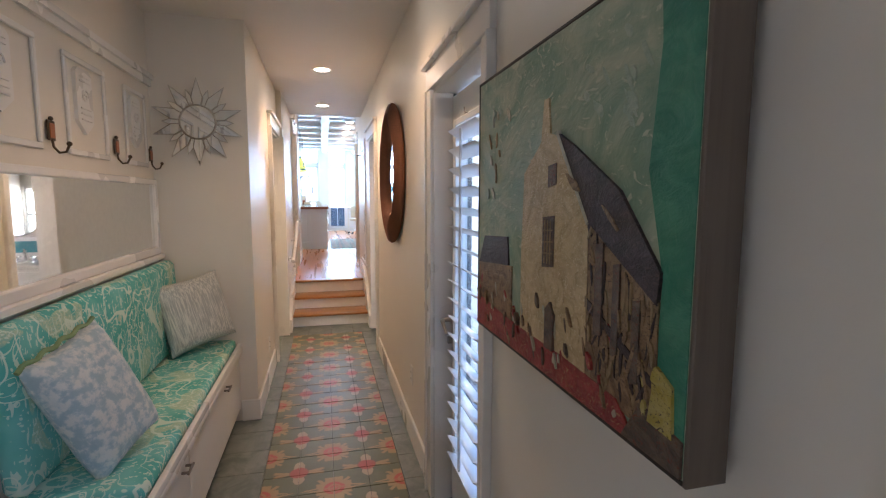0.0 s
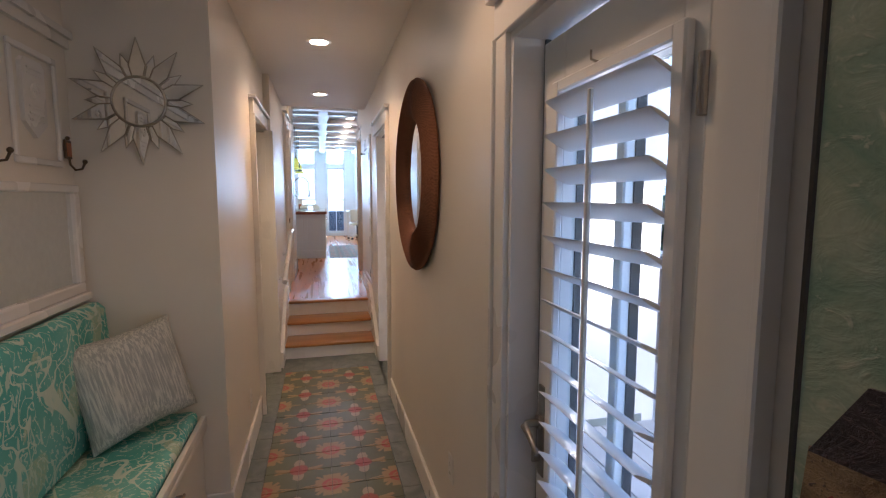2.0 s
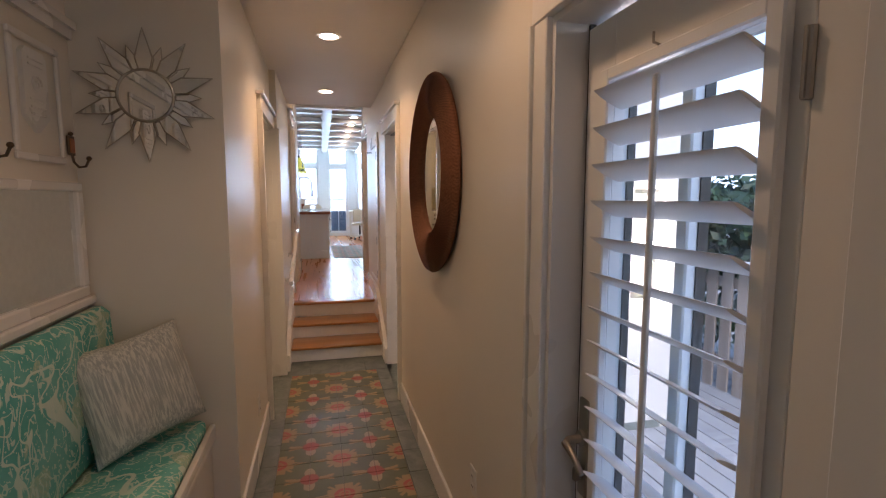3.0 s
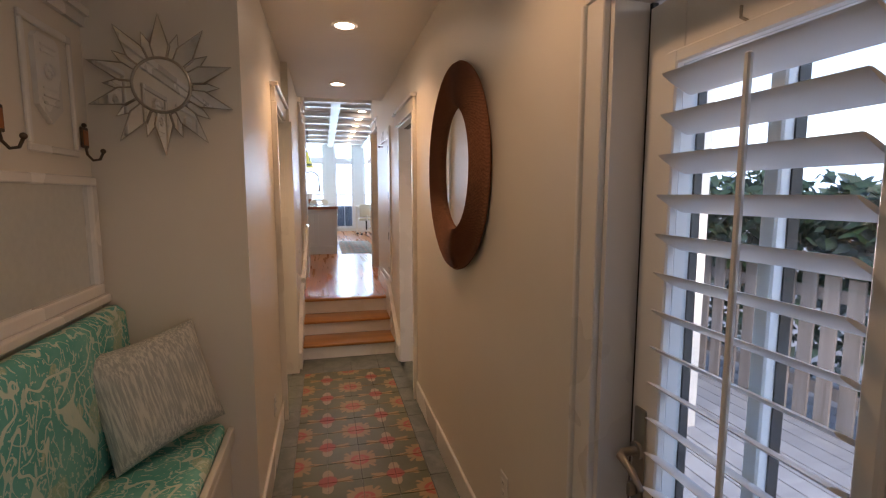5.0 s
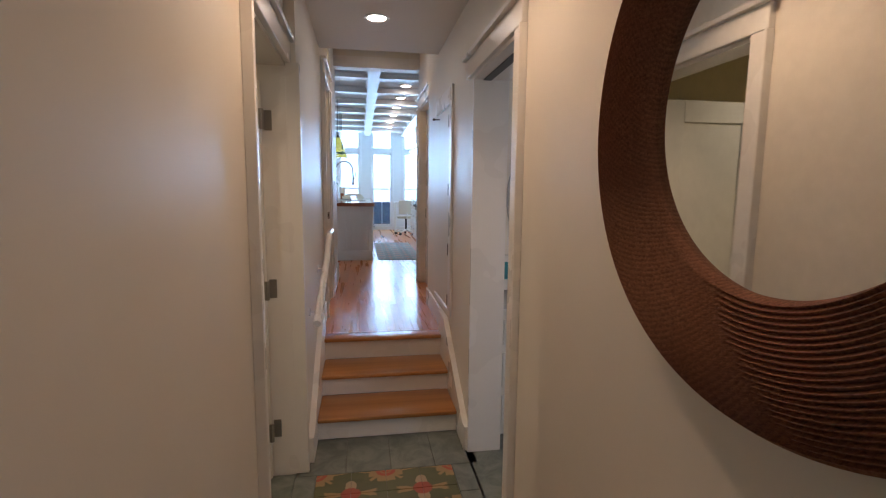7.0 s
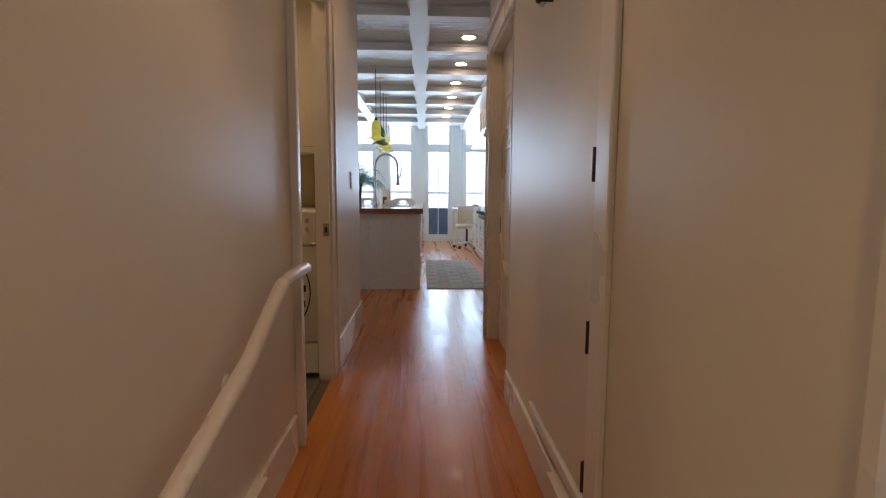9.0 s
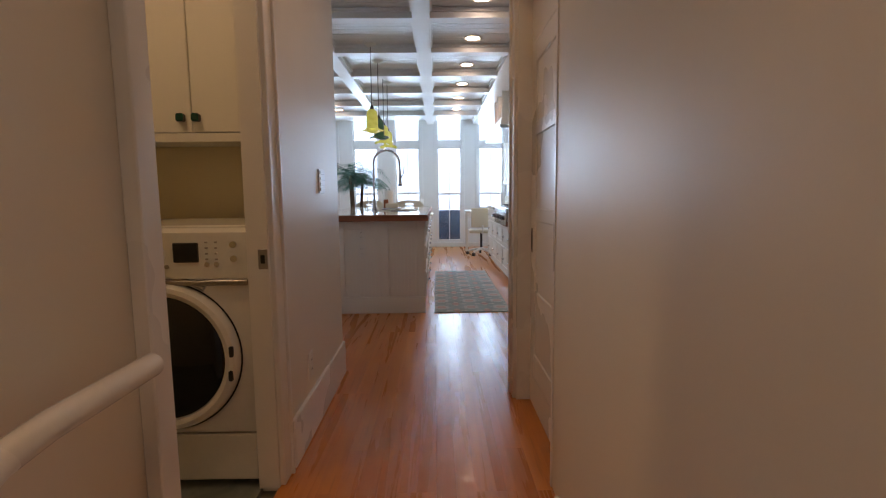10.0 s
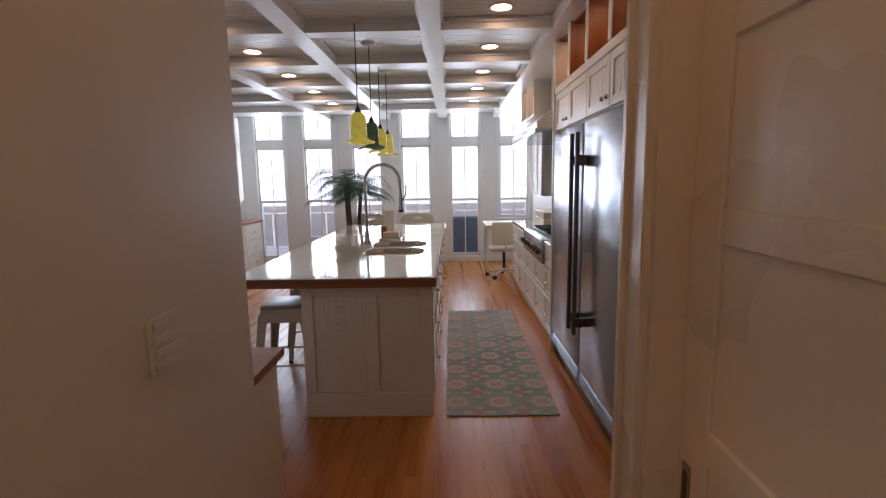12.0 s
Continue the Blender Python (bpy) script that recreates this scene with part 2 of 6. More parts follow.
# ---- mesh helpers ----
def box(x0, x1, y0, y1, z0, z1, bev=0.0, seg=1, bm=None):
    own = bm is None
    bm = bm or bmesh.new()
    tmp = bmesh.new()
    r = bmesh.ops.create_cube(tmp, size=1.0)
    for v in r["verts"]:
        v.co = Vector(((x0 + x1) / 2 + v.co.x * (x1 - x0), (y0 + y1) / 2 + v.co.y * (y1 - y0), (z0 + z1) / 2 + v.co.z * (z1 - z0)))
    if bev > 0:
        bmesh.ops.bevel(tmp, geom=tmp.edges[:], offset=bev, segments=seg, affect="EDGES", profile=0.5)
    me = bpy.data.meshes.new("tmp")
    tmp.to_mesh(me)
    tmp.free()
    bm.from_mesh(me)
    bpy.data.meshes.remove(me)
    return bm


def cyl(p0, p1, r0, r1=None, n=20, bm=None, caps=True):
    bm = bm or bmesh.new()
    p0, p1 = Vector(p0), Vector(p1)
    d = p1 - p0
    m = Matrix.Translation((p0 + p1) / 2) @ d.to_track_quat("Z", "Y").to_matrix().to_4x4()
    bmesh.ops.create_cone(bm, cap_ends=caps, segments=n, radius1=r0, radius2=r0 if r1 is None else r1, depth=d.length, matrix=m)
    return bm


def ball(c, r, bm=None, u=16, v=10, scale=(1, 1, 1)):
    bm = bm or bmesh.new()
    bmesh.ops.create_uvsphere(bm, u_segments=u, v_segments=v, radius=r, matrix=Matrix.Translation(c) @ Matrix.Diagonal((*scale, 1)))
    return bm


def tube(pts, r, n=10, bm=None, closed=False):
    """A round bar along points; r a number or one radius a point."""
    bm = bm or bmesh.new()
    pts = [Vector(p) for p in pts]
    k = len(pts)
    rings = []
    up = None
    for i, p in enumerate(pts):
        a = pts[(i - 1) % k] if (closed or i > 0) else p
        b = pts[(i + 1) % k] if (closed or i < k - 1) else p
        d = (b - a).normalized()
        if up is None:
            up = d.orthogonal().normalized()
        up = (up - d * up.dot(d)).normalized()
        side = d.cross(up)
        rr = r[i] if isinstance(r, (list, tuple)) else r
        rings.append([bm.verts.new(p + (up * math.cos(2 * math.pi * j / n) + side * math.sin(2 * math.pi * j / n)) * rr) for j in range(n)])
    for i in range(k if closed else k - 1):
        a, b = rings[i], rings[(i + 1) % k]
        for j in range(n):
            bm.faces.new((a[j], a[(j + 1) % n], b[(j + 1) % n], b[j]))
    if not closed:
        bm.faces.new(rings[0][::-1])
        bm.faces.new(rings[-1])
    return bm


def lathe(profile, c, n=28, bm=None, axis="Z", caps=False):
    """Turned shape from (radius, height) pairs about an axis through c."""
    bm = bm or bmesh.new()
    rings = []
    for r, h in profile:
        ring = []
        for j in range(n):
            a = 2 * math.pi * j / n
            p = (r * math.cos(a), r * math.sin(a), h)
            p = {"Z": p, "X": (p[2], p[0], p[1]), "Y": (p[0], p[2], p[1])}[axis]
            ring.append(bm.verts.new(Vector(c) + Vector(p)))
        rings.append(ring)
    for a, b in zip(rings, rings[1:]):
        for j in range(n):
            bm.faces.new((a[j], a[(j + 1) % n], b[(j + 1) % n], b[j]))
    if caps and profile[0][0] > 1e-4:
        bm.faces.new(rings[0][::-1])
    if caps and profile[-1][0] > 1e-4:
        bm.faces.new(rings[-1])
    bmesh.ops.remove_doubles(bm, verts=bm.verts[:], dist=1e-5)
    return bm


def prism(outline, axis, a, b, bm=None):
    """An outline in the plane across an axis, drawn out from a to b."""
    bm = bm or bmesh.new()

    def at(p, h):
        return {"x": (h, p[0], p[1]), "y": (p[0], h, p[1]), "z": (p[0], p[1], h)}[axis]

    lo = [bm.verts.new(at(p, a)) for p in outline]
    hi = [bm.verts.new(at(p, b)) for p in outline]
    k = len(outline)
    bm.faces.new(lo[::-1])
    bm.faces.new(hi)
    for i in range(k):
        bm.faces.new((lo[i], lo[(i + 1) % k], hi[(i + 1) % k], hi[i]))
    return bm


def mesh_of(bm, name, smooth=None):
    bmesh.ops.recalc_face_normals(bm, faces=bm.faces[:])
    me = bpy.data.meshes.new(name)
    bm.to_mesh(me)
    bm.free()
    if smooth is not None:
        me.polygons.foreach_set("use_smooth", [True] * len(me.polygons))
        me.set_sharp_from_angle(angle=radians(smooth))
    return me


def root_of(ob):
    while ob.parent:
        ob = ob.parent
    return ob


def thing(name, loc, label, category, group=""):
    ob = new(name)
    ob.location = loc
    ob.empty_display_size = 0.05
    return tagged(ob, label, category, group)


def part(name, bm, material, parent, label="", smooth=35):
    """One mesh, given in world coordinates, under a thing or a part."""
    bmesh.ops.translate(bm, verts=bm.verts[:], vec=-root_of(parent).location)
    ob = new(name, mesh_of(bm, name, smooth))
    ob.data.materials.append(M[material])
    ob.parent = parent
    return tagged(ob, label)


def solo(name, bm, material, label, category, group="", base=None, smooth=35):
    """A thing of one mesh."""
    xs = [v.co for v in bm.verts]
    c = Vector(base) if base else Vector((sum(v.x for v in xs) / len(xs), sum(v.y for v in xs) / len(xs), min(v.z for v in xs)))
    bmesh.ops.translate(bm, verts=bm.verts[:], vec=-c)
    ob = new(name, mesh_of(bm, name, smooth))
    ob.location = c
    ob.data.materials.append(M[material])
    return tagged(ob, label, category, group)


def setting(name, bm, material, label="", category="wall", smooth=None):
    ob = new(name, mesh_of(bm, name, smooth))
    ob.data.materials.append(M[material])
    return tagged(ob, label, category, kind="structure")


def boxes(*rows, bev=0.0):
    bm = bmesh.new()
    for r in rows:
        box(*r, bev=bev, bm=bm)
    return bm


def shaker(name, parent, axis, at, face, u0, u1, z0, z1, mat="cabinet", rim=0.04, beads=0, gap=0.0):
    """A framed door or drawer front: sunk panel, four frame members, beads if wanted. axis 'x': lies across x and spans y."""
    def b(a0, a1, c0, c1, d0, d1, bev=0.002):
        p, q = sorted((at + face * d0, at + face * d1))
        return box(p, q, a0, a1, c0, c1, bev) if axis == "x" else box(a0, a1, p, q, c0, c1, bev)
    door = part(name, b(u0, u1, z0, z1, 0.0, 0.010), mat, parent)
    for q in ((u0, u0 + rim, z0, z1), (u1 - rim, u1, z0, z1), (u0 + rim, u1 - rim, z0, z0 + rim), (u0 + rim, u1 - rim, z1 - rim, z1)):
        part("frame_member", b(*q, 0.010, 0.020), mat, door)
    for k in range(beads):
        w = (u1 - u0 - 2 * rim) / beads
        part("bead", b(u0 + rim + k * w + 0.0015, u0 + rim + (k + 1) * w - 0.0015, z0 + rim, z1 - rim, 0.010, 0.013, 0.001), mat, door)
    return door


# ---- the setting ----
XL, XR = 0.91, 1.915          # hall walls
SL, SR = 0.965, 1.93         # stair and landing walls
SK = 0.981                    # left landing wall by the kitchen
SE = 1.98                    # landing wall by the kitchen
UP = 0.46                     # upper floor
HC, UC, KC = 2.71, 3.2, 3.08  # ceilings
FY = 17.4                     # far kitchen wall

setting("wall_left_entry", boxes((0.21, 0.33, -1.6, 4.36, 0, HC)), "wall")
setting("wall_alcove_end", boxes((0.21, XL, 4.36, 4.48, 0, HC)), "wall")
setting("wall_back", boxes((0.21, 2.03, -1.72, -1.6, 0, HC)), "wall")
setting("wall_left_hall", boxes((0.79, XL, 4.48, 5.66, 0, HC), (0.79, XL, 5.66, 6.50, 2.22, HC)), "wall")
setting("wall_left_stair", boxes((0.90, SL, 6.50, 8.19, 0, UC), (0.90, SL, 8.19, 8.88, 2.55, UC), (0.90, SL, 8.88, 8.99, UP - 0.1, UC), (0.90, SK, 8.99, 9.9, UP - 0.1, UC)), "wall")
setting("wall_right_entry", boxes((XR, 2.06, 0.1, 2.41, 0, HC)), "wall")
# unseen wall pieces round an opening made up to let the entry fill in
setting("wall_right_fill_gap", boxes((XR, 2.03, -1.6, -0.9, 0, HC), (XR, 2.03, -0.9, 0.1, 0, 0.9), (XR, 2.03, -0.9, 0.1, 2.1, HC)), "wall")
setting("wall_right_door_head", boxes((XR, 2.06, 2.41, 3.18, 2.075, HC)), "wall")
setting("wall_right_hall", boxes((XR, 2.03, 3.18, 5.79, 0, HC)), "wall")
setting("wall_right_bath_head", boxes((XR, 2.03, 5.79, 6.58, 2.22, HC)), "wall")
setting("wall_right_stair", boxes((SR, 2.05, 6.58, 8.55, 0, UC), (2.05, 2.112, 6.58, 6.665, 0, HC)), "wall")
setting("wall_right_landing", boxes((SE, 2.10, 8.55, 8.84, UP, UC), (SE, 2.10, 8.84, 9.63, 2.52, UC), (SE, 2.10, 9.63, 9.80, UP - 0.1, UC)), "wall")
setting("wall_kitchen_south", boxes((-2.2, SK, 9.9, 10.05, 0, UC), (2.10, 3.05, 9.68, 9.80, 0, UC), (SL, SE, 9.75, 9.9, 2.985, UC)), "wall")
setting("ceiling_hall", boxes((0.21, 2.03, -1.72, 8.0, HC, HC + 0.1)), "ceil", "smooth off-white hall ceiling", "ceiling")
setting("ceiling_riser", boxes((SL, SR, 7.9, 8.0, HC + 0.1, UC)), "ceil", "", "ceiling")
setting("ceiling_landing", boxes((0.865, 2.12, 8.0, 9.75, UC, UC + 0.1)), "ceil", "", "ceiling")

# rooms off the hall
setting("wall_left_room", boxes((-1.2, 0.79, 4.9, 5.0, 0, HC), (-1.3, -1.2, 4.9, 7.2, 0, HC), (-1.2, 0.90, 7.1, 7.2, 0, HC)), "laundry")
setting("ceiling_left_room", boxes((-1.3, 0.79, 4.9, 7.2, 2.6, 2.7)), "ceil", "", "ceiling")
setting("floor_left_room", boxes((-1.3, 0.91, 4.9, 7.2, -0.1, 0)), "slate", "grey tiled side room floor", "floor")
setting("wall_bath", boxes((2.03, 3.7, 4.9, 5.0, 0, 0.86), (2.03, 3.38, 4.9, 5.0, 0.86, 1.72), (3.68, 3.7, 4.9, 5.0, 0.86, 1.72), (2.03, 3.7, 4.9, 5.0, 1.72, HC),
                           (3.7, 3.8, 4.9, 7.4, -0.1, HC), (2.03, 3.7, 7.25, 7.35, 0, HC)), "wall")
setting("ceiling_bath", boxes((2.03, 3.8, 4.9, 7.4, 2.6, 2.7)), "ceil", "", "ceiling")
setting("floor_bath", boxes((2.03, 3.7, 4.9, 7.4, -0.1, 0.0), (1.9, 2.03, 5.79, 6.58, -0.1, 0.0)), "slate", "grey-green tiled bathroom floor", "floor")
setting("wall_laundry", boxes((-0.9, 0.90, 7.4, 7.5, 0, UC), (-1.0, -0.9, 7.4, 9.9, 0, UC), (-0.9, 0.90, 9.62, 9.72, UP, UC)), "laundry")
setting("ceiling_laundry", boxes((-0.9, 0.90, 7.5, 9.62, 3.05, 3.15)), "ceil", "", "ceiling")
setting("floor_laundry", boxes((-0.9, 0.90, 7.5, 9.62, UP - 0.1, UP - 0.004)), "slate", "grey-green tiled laundry floor", "floor")

# floors
setting("floor_hall", boxes((0.21, 2.03, -1.72, 6.86, -0.12, -0.012)), "mat_grout", "grouted bed of the hall's patterned tile floor", "floor")
setting("floor_upper_base", boxes((0.865, 2.03, 7.52, 9.9, UP - 0.12, UP - 0.022), (-2.2, 3.05, 9.9, FY, UP - 0.12, UP - 0.022), (2.03, 3.05, 9.61, 9.9, UP - 0.12, UP - 0.022)), "mat_grout", "", "floor")

# kitchen shell
setting("wall_kitchen_left", boxes((-2.32, -2.2, 9.9, FY + 0.15, 0, UC)), "kitchen")
setting("wall_kitchen_right", boxes((3.05, 3.17, 9.61, FY + 0.15, 0, UC)), "kitchen")
WZ0, WZ1, TZ0, TZ1, WH, WD = 1.28, 2.54, 2.68, 3.13, 0.23, 0.26
far = bmesh.new()
edge = -2.2
for k, c in enumerate(BAYS):
    z0 = UP + 0.1 if k in (0, 4) else (0.9 if k == 1 else 1.25)
    box(edge, c - WD, FY, FY + 0.15, UP - 0.1, UC, bm=far)
    box(c - WD, c + WD, FY, FY + 0.15, UP - 0.1, z0, bm=far)
    box(c - WD, c + WD, FY, FY + 0.15, 2.56, 2.66, bm=far)
    box(c - WD, c + WD, FY, FY + 0.15, 3.15, UC, bm=far)
    edge = c + WD
box(edge, 3.05, FY, FY + 0.15, UP - 0.1, UC, bm=far)
setting("wall_kitchen_far", far, "kitchen", "white window wall with narrow piers", "wall")
setting("ceiling_kitchen", boxes((-2.2, 3.05, 9.87, FY, KC + 0.04, KC + 0.14), (SE, 3.05, 9.61, 9.87, KC + 0.04, KC + 0.14)), "kitchen", "white beadboard ceiling between the beams", "ceiling")

# added glowing sheets, in place of bright sky low over the horizon
bd = setting("backdrop", boxes((-60, 70, 60, 60.2, -0.5, 16), (70, 70.2, -40, 60.2, -0.5, 9)), "backdrop_glow", "glowing sheets standing in for bright hazy daylight distance", "backdrop")
# exterior ground
setting("ground", boxes((-400, 400, -400, 600, -0.9, -0.5)), "paving", "pale paved ground outside", "ground")


# ---- more materials ----
def coral(name, a, b, line):
    """Printed cotton: sea-green ground, pale winding stems, small leaves and large mottled shapes."""
    n = Net(name)
    v = n.coord("obj")

    def ridge(scale, width, dist):
        d = n.m("ABSOLUTE", n.m("SUBTRACT", n.noise(v, scale, 1, 0.5, dist), 0.5))
        return n.m("SUBTRACT", 1.0, n.step(d, width * 0.6, width))

    def leaves(turn, scale, lo):
        mp = n.node("ShaderNodeMapping")
        mp.inputs["Rotation"].default_value = turn
        mp.inputs["Scale"].default_value = scale
        n.t.links.new(v, mp.inputs[0])
        return n.step(n.noise(mp.outputs[0], 1.0, 1, 0.5), lo, lo + 0.03)

    c = n.mix(n.step(n.noise(v, 4.5, 3), 0.35, 0.65), a, b)
    shape = n.step(n.noise(v, 6.0, 1, 0.5, 0.4), 0.60, 0.63)
    speck = n.step(n.noise(v, 120, 2), 0.42, 0.6)
    c = n.mix(n.m("MULTIPLY", shape, n.m("MULTIPLY_ADD", speck, 0.35, 0.45)), c, (line[0] * 0.85, line[1] * 0.82, line[2] * 0.66))
    small = n.m("MAXIMUM", leaves((0.5, 0.6, 0.3), (60, 60, 18), 0.63), leaves((-0.7, 0.4, -0.5), (22, 64, 64), 0.64))
    c = n.mix(n.m("MULTIPLY", small, 0.75), c, line)
    c = n.mix(n.m("MULTIPLY", n.m("MAXIMUM", ridge(4.5, 0.016, 0.8), n.m("MULTIPLY", ridge(10, 0.014, 0.6), 0.8)), 0.9), c, line)
    n.bump(n.noise(v, 500, 2), 0.3, 0.001)
    return n.done(c, 0.9)


M["coral"] = coral("sea_green_print", (0.09, 0.45, 0.41), (0.20, 0.58, 0.53), (0.68, 0.80, 0.70))


def knit(name, a, b, stripe=True):
    n = Net(name)
    v = n.coord("obj", (140, 140, 9) if stripe else (30, 30, 30))
    f = n.noise(v, 1.0, 3, 0.6)
    big = n.noise(n.coord("obj"), 10, 3)
    c = n.mix(n.step(f, 0.40, 0.62), b, a)
    c = n.mix(n.m("MULTIPLY", n.step(big, 0.5, 0.7), 0.4), c, b)
    n.bump(f, 0.6, 0.004)
    return n.done(c, 0.95)


M["knit"] = knit("ribbed_cushion_weave", (0.70, 0.70, 0.64), (0.42, 0.45, 0.43))
M["plush"] = knit("mottled_cushion_plush", (0.72, 0.74, 0.74), (0.40, 0.53, 0.60), False)
M["trimgreen"] = fabric("green_cushion_edge", (0.20, 0.33, 0.17), (0.32, 0.42, 0.22))


def jute():
    """Twisted cord wound in rings round the middle of the frame."""
    n = Net("jute_rope")
    sep = n.node("ShaderNodeSeparateXYZ")
    v = n.coord("obj")
    n.t.links.new(v, sep.inputs[0])
    ang = n.m("ARCTAN2", sep.outputs[1], sep.outputs[2])
    rad = n.m("SQRT", n.m("ADD", n.m("MULTIPLY", sep.outputs[1], sep.outputs[1]), n.m("MULTIPLY", sep.outputs[2], sep.outputs[2])))
    fray = n.noise(v, 150, 4, 0.7, 1.2)
    twist = n.m("MULTIPLY_ADD", n.m("SINE", n.m("ADD", n.m("MULTIPLY", ang, 190.0), n.m("MULTIPLY_ADD", rad, 420.0, n.m("MULTIPLY", fray, 5.0)))), 0.5, 0.5)
    big = n.noise(v, 9, 4)
    n.bump(n.m("ADD", n.m("MULTIPLY", twist, 0.12), n.m("MULTIPLY", fray, 0.9)), 0.8, 0.004)
    c = n.mix(n.step(n.m("ADD", n.m("MULTIPLY", twist, 0.10), n.m("MULTIPLY", fray, 0.9)), 0.3, 0.75), (0.13, 0.048, 0.025), (0.37, 0.165, 0.085))
    return n.done(n.mix(n.m("MULTIPLY", n.step(big, 0.35, 0.7), 0.45), c, (0.24, 0.10, 0.055)), 0.92)


M["jute"] = jute()
M["slate_cloth"] = fabric("slate_blue_cloth", (0.06, 0.075, 0.10), (0.09, 0.11, 0.14))


def oil(name, a, b, c=None, scale=9.0):
    """Thick oil paint put on with a knife."""
    n = Net(name)
    v = n.coord("obj", (1, 1, 1.6))
    f = n.noise(v, scale, 5, 0.62, 1.6)
    g = n.noise(v, scale * 5, 3, 0.6, 2.0)
    col = n.mix(n.step(f, 0.32, 0.68), a, b)
    if c:
        col = n.mix(n.step(g, 0.56, 0.68), col, c)
    n.bump(n.m("ADD", f, n.m("MULTIPLY", g, 0.4)), 0.9, 0.006)
    return n.done(col, n.m("MULTIPLY_ADD", g, 0.2, 0.42))


M["oil_sky"] = oil("oil_green_sky", (0.19, 0.31, 0.22), (0.42, 0.47, 0.34), (0.50, 0.53, 0.40), 4)
M["oil_stone"] = oil("oil_ochre_wall", (0.46, 0.34, 0.17), (0.64, 0.51, 0.29), (0.72, 0.62, 0.41), 14)
M["oil_brown"] = oil("oil_brown_wall", (0.16, 0.095, 0.05), (0.34, 0.23, 0.12), (0.08, 0.05, 0.04), 16)
M["oil_roof"] = oil("oil_dark_roof", (0.022, 0.015, 0.019), (0.055, 0.038, 0.045), (0.10, 0.07, 0.065), 14)
M["oil_red"] = oil("oil_red_street", (0.22, 0.022, 0.025), (0.38, 0.05, 0.05), (0.42, 0.24, 0.12), 14)
M["oil_pale"] = oil("oil_pale_strokes", (0.42, 0.40, 0.29), (0.56, 0.54, 0.42), None, 14)
M["oil_yellow"] = oil("oil_yellow_daub", (0.42, 0.33, 0.05), (0.50, 0.44, 0.16), (0.04, 0.03, 0.03), 16)
M["oil_sky2"] = oil("oil_grey_green_sky", (0.30, 0.40, 0.31), (0.44, 0.50, 0.40), None, 12)
M["oil_stone2"] = oil("oil_dull_ochre", (0.24, 0.17, 0.085), (0.36, 0.26, 0.14), None, 14)
M["oil_green"] = oil("oil_deep_green", (0.025, 0.20, 0.13), (0.07, 0.29, 0.19), None, 8)
M["oil_dark"] = oil("oil_dark_daubs", (0.07, 0.055, 0.045), (0.17, 0.12, 0.085), (0.2, 0.05, 0.03), 18)
M["frame_dark"] = paint("dark_frame_paint", (0.035, 0.028, 0.022), 0.45, 0.2, 0.1)
M["frame_side"] = wood("taupe_frame_side", (0.10, 0.078, 0.06), (0.15, 0.12, 0.095), 2, 0.5)
M["silver"] = metal("champagne_silver_bead", (0.50, 0.46, 0.38), 0.3)
M["blind_white"] = paint("shutter_paint", (0.82, 0.82, 0.80), 0.3, 0.02, 0.03)
M["green_glass"] = plastic("green_glass_knob", (0.005, 0.07, 0.05), 0.08)
M["blue_glass"] = plastic("blue_glass_knob", (0.05, 0.22, 0.42), 0.1)
M["washer_glass"] = plastic("smoked_door_glass", (0.008, 0.008, 0.009), 0.06)
M["fence"] = wood("weathered_fence_board", (0.25, 0.20, 0.165), (0.37, 0.31, 0.265), 2, 0.8)
M["deck"] = wood("grey_deck_board", (0.26, 0.27, 0.28), (0.36, 0.37, 0.38), 0, 0.7)
M["terrace"] = wood("pale_terrace_board", (0.52, 0.54, 0.56), (0.64, 0.66, 0.67), 0, 0.6)
M["basket"] = wood("woven_basket", (0.20, 0.14, 0.08), (0.30, 0.22, 0.13), 2, 0.8)
M["leaf_green"] = oil("plate_green_leaves", (0.02, 0.10, 0.04), (0.08, 0.24, 0.07), (0.35, 0.40, 0.20), 26)
M["teal"] = plastic("teal_splash_glaze", (0.06, 0.28, 0.32), 0.15)
M["cream"] = plastic("cream_moulded_seat", (0.74, 0.70, 0.56), 0.35)
M["stool_metal"] = paint("stool_enamel", (0.62, 0.60, 0.54), 0.35, 0.08, 0.05)
M["stool_seat"] = metal("stool_seat_steel", (0.40, 0.40, 0.40), 0.4)


def quartz():
    n = Net("pale_polished_counter")
    v = n.coord()
    f = n.noise(v, 60, 4)
    g = n.noise(v, 3, 4)
    c = n.mix(n.step(f, 0.4, 0.65), (0.60, 0.63, 0.58), (0.72, 0.74, 0.69))
    return n.done(n.mix(n.m("MULTIPLY", g, 0.3), c, (0.60, 0.65, 0.60)), 0.08, 0.0, 0.4)


M["quartz"] = quartz()


def leaf(name, a, b):
    n = Net(name)
    r = n.node("ShaderNodeNewGeometry").outputs["Random Per Island"]
    return n.done(n.mix(r, a, b), 0.5)


M["palm"] = leaf("palm_leaf", (0.010, 0.085, 0.060), (0.045, 0.22, 0.15))
M["hedge"] = leaf("hedge_leaf", (0.012, 0.035, 0.015), (0.05, 0.10, 0.04))
M["bark"] = wood("palm_trunk", (0.10, 0.06, 0.035), (0.18, 0.11, 0.06), 2, 0.9)


def shade(name, a, b, lit):
    """Blown glass glowing from the bulb inside it."""
    n = Net(name)
    f = n.noise(n.coord("obj"), 22, 3)
    c = n.mix(f, a, b)
    n.t.links.new(c, n.b.inputs["Emission Color"])
    n.b.inputs["Emission Strength"].default_value = lit
    return n.done(c, 0.12)


